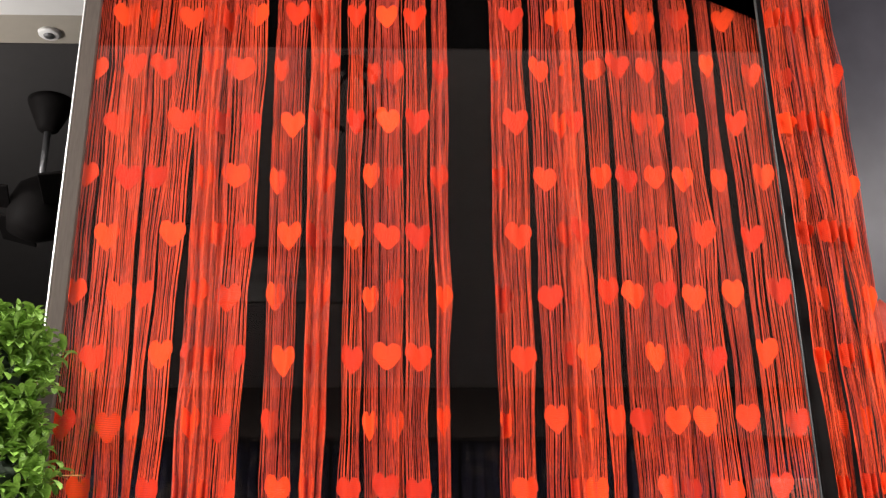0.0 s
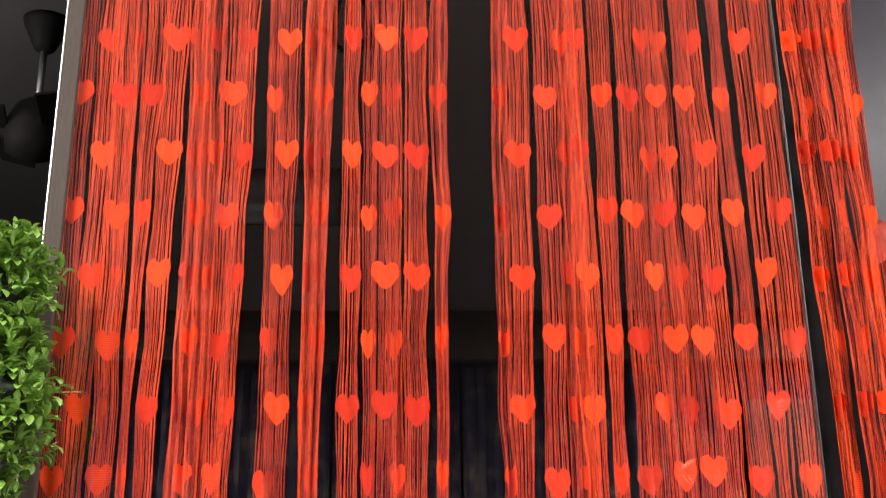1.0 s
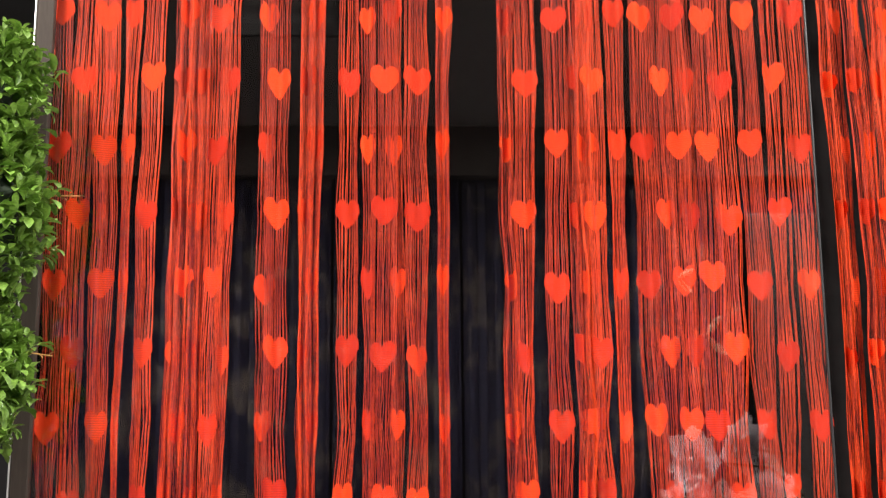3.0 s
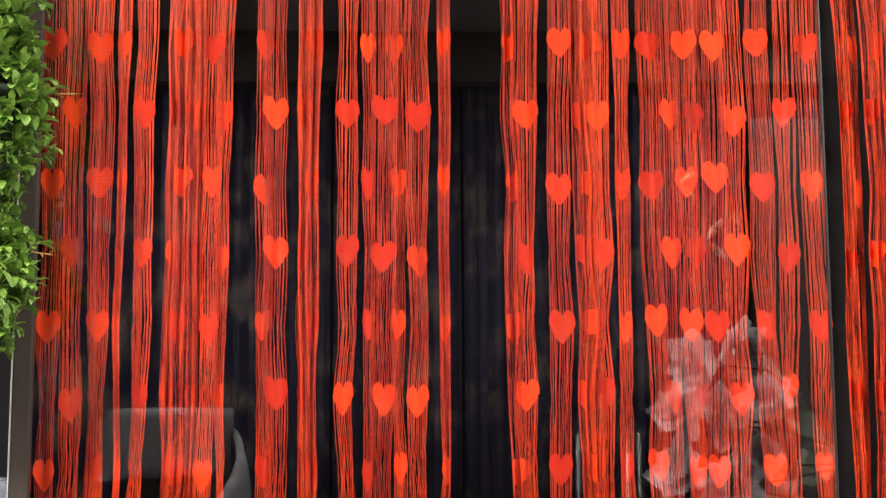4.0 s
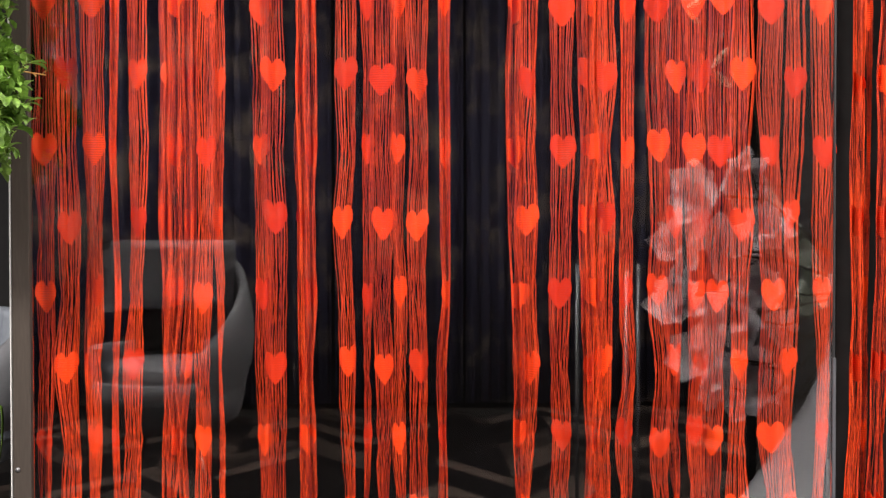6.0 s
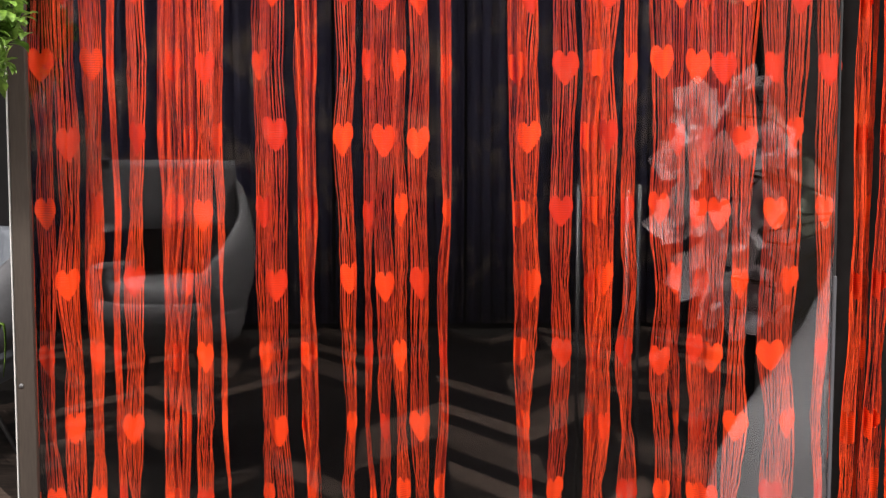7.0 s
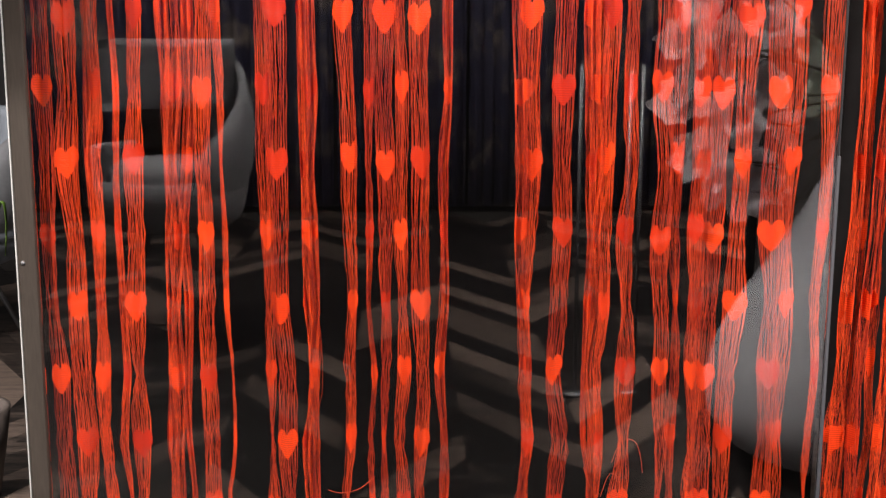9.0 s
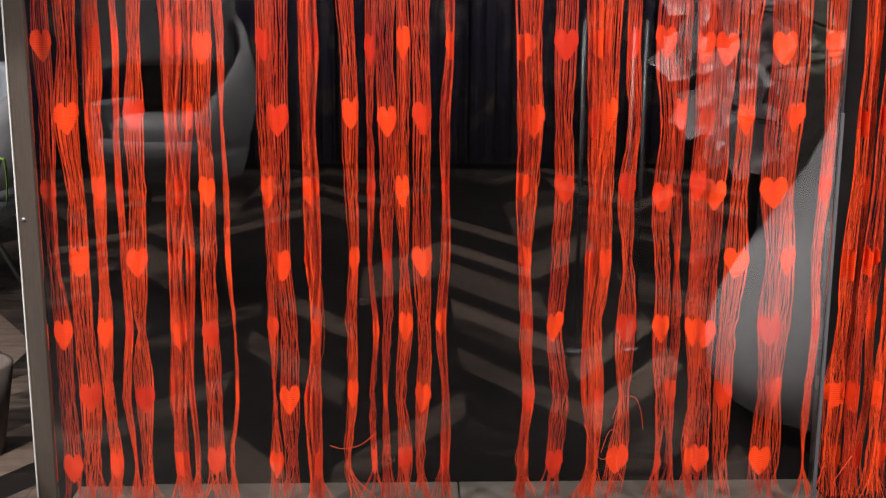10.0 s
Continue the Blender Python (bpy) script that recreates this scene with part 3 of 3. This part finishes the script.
def sprig_cloud(rnd, centre, radii, count, size, lower=-1.0):
    """Leaves in small whorls on the shell of an uneven body."""
    pieces = []
    for _ in range(count):
        d = Vector(rnd.normal(0, 1, 3)).normalized()
        if d.z < lower:
            continue
        lump = 0.82 + 0.25 * noise.noise(Vector((d.x * 2.3, d.y * 2.3, d.z * 4)) + Vector(centre)) + rnd.uniform(-0.10, 0.10)
        p = Vector(centre) + Vector((d.x * radii[0], d.y * radii[1], d.z * radii[2])) * lump
        axis = (d + Vector(rnd.normal(0, 0.45, 3)) + Vector((0, -0.25, 0.35))).normalized()
        for k in range(rnd.randint(4, 7)):
            side = axis.orthogonal().normalized()
            side.rotate(Matrix.Rotation(rnd.uniform(0, 6.3), 3, axis))
            dirn = (axis * rnd.uniform(0.15, 0.8) + side).normalized()
            m = dirn.to_track_quat("Y", "Z").to_matrix().to_4x4()
            m.translation = p + axis * rnd.uniform(0, 0.018)
            v, f = leaf_shape(rnd, size * rnd.uniform(0.7, 1.25))
            pieces.append(([m @ q for q in v], f))
    return merge(pieces)


prng = np.random.RandomState(3)
plant = empty("boxwood_topiary", -0.87, 2.13, 0, "green boxwood topiary with dense small leaves beside the frame", "plant")
clumps = [((-0.803, 2.13, 1.83), (0.18, 0.085, 0.17)), ((-0.787, 2.13, 1.622), (0.184, 0.095, 0.19)), ((-0.798, 2.13, 1.33), (0.175, 0.095, 0.16))]
for c, r in clumps:
    v, f = sprig_cloud(prng, c, r, 600, 0.029)
    under(mesh_object("foliage", v, f, LEAF), plant)
    # dark lump that stands in for the shade between the leaves
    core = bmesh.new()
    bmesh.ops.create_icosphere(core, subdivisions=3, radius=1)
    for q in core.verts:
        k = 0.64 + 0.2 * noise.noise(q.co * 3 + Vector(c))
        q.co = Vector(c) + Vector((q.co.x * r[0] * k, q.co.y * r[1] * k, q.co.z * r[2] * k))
    under(part("shade_core", core, INNERSHADE, None, "dark core standing in for the shade between leaves"), plant)
tv, tf = tube([(-0.86, 2.13, 0.28), (-0.87, 2.12, 0.8), (-0.85, 2.13, 1.3), (-0.83, 2.13, 1.8)], [0.016, 0.014, 0.012, 0.008], 8)
under(mesh_object("trunk", tv, tf, STEM), plant)
pv, pf = lathe([(0.10, 0.0), (0.13, 0.15), (0.15, 0.29), (0.155, 0.30), (0.135, 0.30), (0.13, 0.27)], 24)
o = mesh_object("pot", pv, pf, BLACK, None, "black tapered pot")
o.matrix_world = Matrix.Translation((-0.88, 2.10, 0))
under(o, plant)


def twig(points, n, size, material):
    v, f = tube(points, 0.0012, 5)
    pieces = [(v, f)]
    for i in range(n):
        t = (i + 0.6) / n
        a = Vector(points[0]).lerp(Vector(points[-1]), t)
        d = Vector((prng.uniform(-0.3, 0.9), prng.uniform(-0.6, 0.1), prng.uniform(-0.8, 0.8))).normalized()
        m = d.to_track_quat("Y", "Z").to_matrix().to_4x4()
        m.translation = a
        lv, lf = leaf_shape(prng, size * prng.uniform(0.7, 1.1), 0.4)
        pieces.append(([m @ q for q in lv], lf))
    return merge(pieces)


# the two orange sprays stand in for leaf tips reflected in the pane
for pts, n, size, mt, lab in (
    (((-0.71, 2.14, 1.86), (-0.66, 2.15, 1.872), (-0.62, 2.16, 1.882)), 9, 0.024, LEAF, "green leafy twig"),
    (((-0.70, 2.15, 1.65), (-0.64, 2.17, 1.668), (-0.575, 2.19, 1.673)), 9, 0.015, MIRROREDTIPS, "orange leaf tips as mirrored in the glass"),
    (((-0.70, 2.15, 1.385), (-0.65, 2.17, 1.385), (-0.61, 2.19, 1.38)), 6, 0.015, MIRROREDTIPS, "orange leaf tips as mirrored in the glass"),
):
    v, f = twig(pts, n, size, mt)
    under(mesh_object("twig", v, f, mt, None, lab), plant)

# ---- the shop before the window, seen in the glass ----
# dark patterned drapes
for i in range(9):
    x0 = -3.6 + i * 0.8
    if x0 > 3.4:
        break
    nx, nz = 90, 2
    vs, fs = [], []
    for k in range(nx + 1):
        x = x0 + 0.78 * k / nx
        y = -2.83 + 0.022 * math.sin(k * 0.66 + i) + 0.007 * math.sin(k * 1.7)
        vs += [(x, y, 0.03), (x + 0.004 * math.sin(k), y, 1.5), (x, y, 3.05)]
    for k in range(nx):
        for j in range(2):
            q = k * 3 + j
            fs.append((q, q + 3, q + 4, q + 1))
    thing = empty("drape", x0 + 0.39, -2.83, 0.03, "dark navy drape with a dull brown floral pattern", "curtain", "drapes on the back wall")
    d = under(mesh_object("cloth", vs, fs, NAVY), thing)
    under(part("heading", box(x0 + 0.01, x0 + 0.77, -2.84, -2.82, 3.05, 3.10, 0.003), NAVY), thing)
    sol = d.modifiers.new("thick", "SOLIDIFY")
    sol.thickness = 0.004


def tub_chair(material, label, face=1):
    """White tub armchair: lower shell, curved back band, dark cushion, splayed legs."""
    ch = empty("armchair", 0, 0, 0, label, "armchair", "tub armchairs")

    def band(z0, z1, a0, a1, r0, r1, thick, bulge=0.0, dip=0.0):
        n, m = 28, 7
        vs, fs = [], []
        for side in (0, 1):
            for j in range(m + 1):
                t = j / m
                r = r0 + (r1 - r0) * math.sin(t * math.pi / 2) + bulge * math.sin(t * math.pi) - side * thick
                for i in range(n + 1):
                    a = radians(a0 + (a1 - a0) * i / n)
                    z = z0 + (z1 - z0 - dip * (1 - i / n) ** 1.6) * t
                    vs.append((r * math.cos(a), face * 0.92 * r * math.sin(a), z))
        w = n + 1
        off = (m + 1) * w
        for j in range(m):
            for i in range(n):
                q = j * w + i
                fs.append((q, q + 1, q + w + 1, q + w))
                fs.append((off + q, off + q + w, off + q + w + 1, off + q + 1))
        for i in range(n):
            fs.append((i, off + i, off + i + 1, i + 1))
            q = m * w + i
            fs.append((q, q + 1, off + q + 1, off + q))
        for j in range(m):
            for q in (j * w, j * w + n):
                fs.append((q, q + w, off + q + w, off + q))
        return vs, fs

    mesh_object("back_band", *band(0.80, 1.06, 20, 160, 0.285, 0.30, 0.05), material, ch)
    mesh_object("seat_shell", *merge([lathe([(0.12, 0.375), (0.235, 0.385), (0.285, 0.42), (0.306, 0.48), (0.315, 0.56), (0.29, 0.565), (0.25, 0.5)], 36), band(0.5, 0.68, -20, 200, 0.312, 0.32, 0.045)]), material, ch)
    mesh_object("side_wing", *band(0.42, 1.03, -70, 60, 0.25, 0.318, 0.028, 0.05, 0.38), SHELLGREY, ch, "dark grey outer side wing")
    mesh_object("back_support", *band(0.64, 0.84, 60, 120, 0.27, 0.28, 0.03), CUSHION, ch, "dark back support")
    mesh_object("cushion", *lathe([(0.24, 0.5), (0.262, 0.54), (0.255, 0.60), (0.20, 0.63), (0.02, 0.635)], 30), material, ch, "plump seat cushion")
    for a in (45, 135, 225, 315):
        c, s = math.cos(radians(a)), math.sin(radians(a))
        mesh_object("leg", *tube([(0.13 * c, 0.13 * s, 0.39), (0.27 * c, 0.27 * s, 0.0)], [0.012, 0.008], 8), CHROME, ch, "slim pale metal leg")
    return ch


chair = tub_chair(CHAIRWHITE, "white rounded tub armchair with an open back on slim legs", -1)
chair.matrix_basis = pose(-0.84, 0.06, 0, 0, 0, -12) @ Matrix.Diagonal((0.88, 0.88, 1.0, 1.0))
side_chair = tub_chair(BLUEGREY, "low blue grey tub armchair on slim legs")
side_chair.matrix_basis = pose(-1.60, 4.2, 0, 0, 0, -20) @ Matrix.Diagonal((1.0, 1.0, 0.78, 1.0))

# arching potted plant behind the post
pot_plant = empty("potted_plant", -1.0, 2.85, 0, "potted plant with long arching green leaves", "plant")
o = mesh_object("pot", *lathe([(0.08, 0.0), (0.10, 0.12), (0.115, 0.22), (0.10, 0.22), (0.095, 0.19)], 24), BROWN, None, "dark brown pot")
o.matrix_world = Matrix.Translation((-1.03, 2.8, 0))
under(o, pot_plant)
brng = np.random.RandomState(21)
for k in range(9):
    a = brng.uniform(0, 6.3) if k else 0.0
    reach, tall = (0.137, 0.74) if k == 0 else (brng.uniform(0.08, 0.15), brng.uniform(0.6, 0.9))
    vs, fs = [], []
    for i in range(15):
        t = i / 14
        r = reach * math.sin(t * 1.9) / math.sin(1.57)
        z = 0.2 + (tall - 0.2) * math.sin(min(1.0, t * 1.25) * math.pi / 2) - 0.28 * max(0, t - 0.6) ** 1.4 * 2
        w = 0.009 * math.sin(math.pi * min(0.99, t * 0.9 + 0.1)) ** 0.5
        c = Vector((-1.03 + r * math.cos(a), 2.8 + r * math.sin(a), z))
        side = Vector((-math.sin(a), math.cos(a), 0)) * w
        vs += [c - side, c + Vector((0, 0, 0.003)), c + side]
    for i in range(14):
        for q in (0, 1):
            fs.append((i * 3 + q, i * 3 + q + 1, i * 3 + q + 4, i * 3 + q + 3))
    blade = under(mesh_object("leaf", vs, fs, LEAF), pot_plant)
    blade.modifiers.new("thick", "SOLIDIFY").thickness = 0.0012

# chrome stand
stand = empty("display_stand", 0.62, 0.91, 0, "chrome display stand with slim upright rods", "display stand")
for rx, ry, h in ((0.53, 0.93, 1.0), (0.68, 0.91, 0.98), (0.715, 0.91, 1.0)):
    under(mesh_object("rod", *tube([(rx, ry, 0.012), (rx, ry, h)], 0.006, 10), CHROME), stand)
for rx, ry in ((0.53, 0.93), (0.70, 0.91)):
    o = mesh_object("base", *lathe([(0.03, 0.0), (0.03, 0.004), (0.02, 0.009), (0.01, 0.011)], 20), CHROME)
    o.matrix_world = Matrix.Translation((rx, ry, 0.001))
    under(o, stand)

# grey screen behind the vase
screen = empty("room_screen", 1.6, 0.0, 0, "plain grey upright screen with a black edge, behind the vase", "screen")
under(part("screen_panel", box(1.345, 1.9, -0.02, 0.01, 0.0, 2.15, 0.004), GREYSCREEN), screen)
under(part("edge_bar", box(1.315, 1.342, -0.025, 0.015, 0.0, 2.15, 0.003), BLACK, None, "black edge bar"), screen)

# hanging fascia sign with unreadable lettering
sign = empty("hanging_sign", -1.0, -0.34, 3.0, "dark grey hanging sign board with dull pale lettering", "sign")
under(part("board", box(-0.80, -0.10, -0.37, -0.34, 3.0, 3.26, 0.004), SIGNGREY), sign)
for hx in (-0.7, -0.2):
    under(part("hanger", box(hx - 0.008, hx + 0.008, -0.36, -0.35, 3.255, CEIL + 0.002), BLACK), sign)
srng = np.random.RandomState(5)
bx = -0.76
while bx < -0.22:
    bw = srng.uniform(0.05, 0.12)
    under(part("lettering_bar", box(bx, bx + bw, -0.339, -0.332, 3.13, 3.2), SIGNPALE, None, "dull pale bar"), sign)
    if srng.rand() < 0.7:
        under(part("lettering_bar", box(bx, bx + bw * 0.8, -0.339, -0.332, 3.05, 3.09), SIGNPALE, None, "dull pale bar"), sign)
    bx += bw + srng.uniform(0.03, 0.09)

# white vase and flowers
vase = empty("floor_vase", 1.21, 1.47, 0, "tall pale grey teardrop floor vase near the shop window", "vase")
prof = [(0.21, 0.0), (0.25, 0.015), (0.34, 0.05), (0.385, 0.11), (0.395, 0.2), (0.37, 0.3), (0.31, 0.42), (0.235, 0.54), (0.165, 0.66), (0.12, 0.78), (0.10, 0.9), (0.115, 0.98), (0.105, 0.985), (0.09, 0.9)]
mesh_object("body", *lathe([(1.04 * r, z) for r, z in prof], 48), VASEWHITE, vase)
mesh_object("rim", *tube([(0.112 * math.cos(a), 0.112 * math.sin(a), 0.985) for a in np.linspace(0, 6.2832, 33)], 0.006, 8), VASEWHITE, vase)
flowers = empty("flower_arrangement", 1.12, 1.5, 0.95, "pale pink white artificial flowers with grey green leaves", "flowers")
frng = np.random.RandomState(11)


def petal(rnd, size):
    n = 6
    verts, faces = [], []
    ruff = rnd.uniform(0, 6)
    for i in range(n + 1):
        t = i / n
        w = math.sin(math.pi * min(1, t * 0.93 + 0.06)) ** 0.8 * 0.36 * (1 + 0.22 * math.sin(9 * t + ruff))
        for j in range(5):
            s = j / 2 - 1
            verts.append(Vector((s * w, t, 0.22 * t * t + 0.12 * s * s * t + 0.05 * math.sin(5 * s + ruff + 4 * t) * t)) * size)
    for i in range(n):
        for j in range(4):
            q = i * 5 + j
            faces.append((q, q + 1, q + 6, q + 5))
    return verts, faces


def blossom(centre, size, face):
    pieces = []
    base = Vector(face).normalized().to_track_quat("Z", "Y").to_matrix().to_4x4()
    base.translation = centre
    for ring, (n, up, k) in enumerate(((7, 8, 1.0), (6, 38, 0.8), (4, 65, 0.5))):
        for i in range(n):
            m = base @ Matrix.Rotation(2 * math.pi * (i + 0.4 * ring) / n + frng.uniform(-0.2, 0.2), 4, "Z") @ Matrix.Rotation(radians(up + frng.uniform(-14, 14)), 4, "X")
            v, f = petal(frng, size * k * frng.uniform(0.85, 1.15))
            pieces.append(([m @ q for q in v], f))
    return merge(pieces)


def spray(x, z, back=0.0):
    """A place in the spray of flowers, which leans from the vase towards the window's middle."""
    return (x * 1.09, 1.41 - back, 1.045 + (z - 1.1) * 1.09)


for bx, bz, bs in ((0.70, 1.24, 0.09), (0.80, 1.27, 0.095), (0.66, 1.12, 0.085), (0.76, 1.10, 0.10), (0.86, 1.16, 0.085), (0.67, 0.98, 0.09), (0.78, 0.95, 0.10), (0.87, 1.02, 0.08), (0.71, 0.86, 0.085), (0.82, 0.84, 0.09), (0.90, 0.92, 0.065), (0.80, 0.76, 0.08), (0.73, 0.79, 0.065), (0.86, 0.78, 0.065)):
    at = spray(bx, bz, frng.uniform(-0.03, 0.03))
    v, f = blossom(at, bs, (frng.uniform(-0.8, 0.6), 1, frng.uniform(-0.5, 0.6)))
    under(mesh_object("blossom", v, f, PETAL, None, "pale blossom with ruffled petals"), flowers)
    under(mesh_object("stem", *tube([at, ((at[0] + 1.12) / 2, 1.45, at[2] - 0.02), (1.2, 1.47, 0.95)], 0.003, 6), STEM), flowers)
for lx, lz, a in ((0.92, 1.2, 40), (0.96, 1.08, 10), (0.93, 0.98, -25), (0.98, 0.90, -50), (0.90, 1.1, 70), (0.97, 1.0, -5)):
    v, f = leaf_shape(frng, 0.16, 0.55)
    o = mesh_object("leaf", v, f, SAGE, None, "broad grey green leaf")
    o.matrix_world = Matrix.Translation(spray(lx + 0.05, lz - 0.04, 0.04)) @ pose(0, 0, 0, 120, 0, -a)
    under(o, flowers)
for pts, turns, size in ((((0.86, 1.2), (0.80, 1.40), (0.7385, 1.533)), (-42, -130), 0.075), (((0.86, 1.2), (0.84, 1.46), (0.677, 1.672)), (-60, -135), 0.055)):
    pts = [spray(*q) for q in pts]
    under(mesh_object("bud_stem", *tube(pts, 0.0025, 6), STEM), flowers)
    for turn in turns:
        v, f = leaf_shape(frng, size, 0.3)
        o = mesh_object("bud", v, f, CREAM, None, "cream pointed bud")
        o.matrix_world = Matrix.Translation(pts[-1]) @ pose(0, 0, 0, 90, 0, 0) @ pose(0, 0, 0, 0, 0, turn)
        under(o, flowers)

# ceiling fan and scroll lamp on the dark ceiling
fan = empty("ceiling_fan", -1.205, 3.673, CEIL, "black ceiling fan on a short rod, at rest", "ceiling fan")
fv, ff = lathe([(0.02, -0.12), (0.035, -0.11), (0.075, -0.02), (0.08, -0.001)], 24)
mesh_object("canopy", fv, ff, BLACK, fan)
mesh_object("rod", *tube([(0, 0, -0.1), (0, 0, -0.34)], 0.012, 10), CHROME, fan)
mesh_object("motor", *lathe([(0.03, -0.52), (0.09, -0.49), (0.10, -0.40), (0.07, -0.33), (0.03, -0.30)], 28), BLACK, fan)
for a in (100, 190, 280):
    bm = box(0.08, 0.30, -0.06, 0.06, -0.425, -0.415, 0.003)
    bmesh.ops.transform(bm, matrix=Matrix.Rotation(radians(a), 4, "Z") @ Matrix.Rotation(radians(12), 4, "X"), verts=bm.verts)
    part("blade", bm, BLACK, fan)
lamp = empty("scroll_chandelier", -0.15, 1.13, CEIL, "black scroll metal chandelier, switched off", "chandelier")
mesh_object("canopy", *lathe([(0.015, -0.03), (0.04, -0.02), (0.045, -0.001)], 20), BLACK, lamp)
mesh_object("rod", *tube([(0, 0, -0.02), (0, 0, -0.24)], 0.007, 8), BLACK, lamp)
for k in range(5):
    a0 = k * 1.257 + 0.3
    reach = [0.1 * math.sin(t * 0.62) * 1.15 + 0.012 * math.sin(2.2 * t) for t in np.linspace(0.1, 4.4, 18)]
    fall = [-0.04 - 0.05 * t + 0.03 * math.sin(2 * t) for t in np.linspace(0.1, 4.4, 18)]
    mesh_object("scroll_arm", *tube([(r * math.cos(a0), r * math.sin(a0), h) for r, h in zip(reach, fall)], 0.008, 6), BLACK, lamp)
det = empty("smoke_detector", -1.096, 3.235, CEIL, "small round white detector on the beige soffit", "detector")
mesh_object("ring", *lathe([(0.028, -0.012), (0.034, -0.008), (0.036, -0.0005)], 24), WHITE, det)
mesh_object("lens", *lathe([(0.004, -0.02), (0.014, -0.017), (0.018, -0.012)], 16), CHROME, det, "grey centre")

# red cloth ornament on the grey panel
bow = empty("red_ornament", 1.03, 2.38, 2.04, "dark red cloth flower fixed to the grey panel", "ornament")
pieces = []
for i in range(9):
    m = pose(1.045, 2.385, 2.04, 0, 40 * i, 0) @ pose(0, 0, 0, 75)
    v, f = petal(frng, 0.05)
    pieces.append(([m @ q for q in v], f))
under(mesh_object("petals", *merge(pieces), REDCLOTH), bow)

# ---- chevron floor planks ----
COLW, STEP, SLOPE = 0.3285, 0.2, 1.6
plank_meshes = []
for flip in (0, 1):
    bm = bmesh.new()
    g = 0.0006
    y0, y1 = (-SLOPE * COLW / 2, SLOPE * COLW / 2) if not flip else (SLOPE * COLW / 2, -SLOPE * COLW / 2)
    x0, x1 = -COLW / 2 + g, COLW / 2 - g
    low, top = [], []
    for x, y in ((x0, y0), (x1, y1), (x1, y1 + STEP - 2 * g), (x0, y0 + STEP - 2 * g)):
        low.append(bm.verts.new((x, y, -0.010)))
        top.append(bm.verts.new((x, y, 0.0)))
    bm.faces.new(top)
    for i in range(4):
        bm.faces.new((low[i], low[(i + 1) % 4], top[(i + 1) % 4], top[i]))
    me = bpy.data.meshes.new("plank")
    bm.to_mesh(me)
    bm.free()
    me.materials.append(PLANK)
    plank_meshes.append(me)
rest = []
for c in range(-11, 11):
    for r in range(-18, 24):
        cx, cy = 0.3343 + c * COLW, 1.95 - r * STEP
        me = plank_meshes[c % 2]
        if -6 <= c <= 5 and 0 <= r < 24:
            o = new("plank", me)
            o.parent = room_floor
            o.location = (cx, cy, 0)
        else:
            rest.append(([Vector(v.co) + Vector((cx, cy, 0)) for v in me.vertices], [tuple(p.vertices) for p in me.polygons]))
far_planks = mesh_object("far_planks", *merge(rest), PLANK_FAR, room_floor, smooth=False)
tagged(far_planks, kind="stuff")
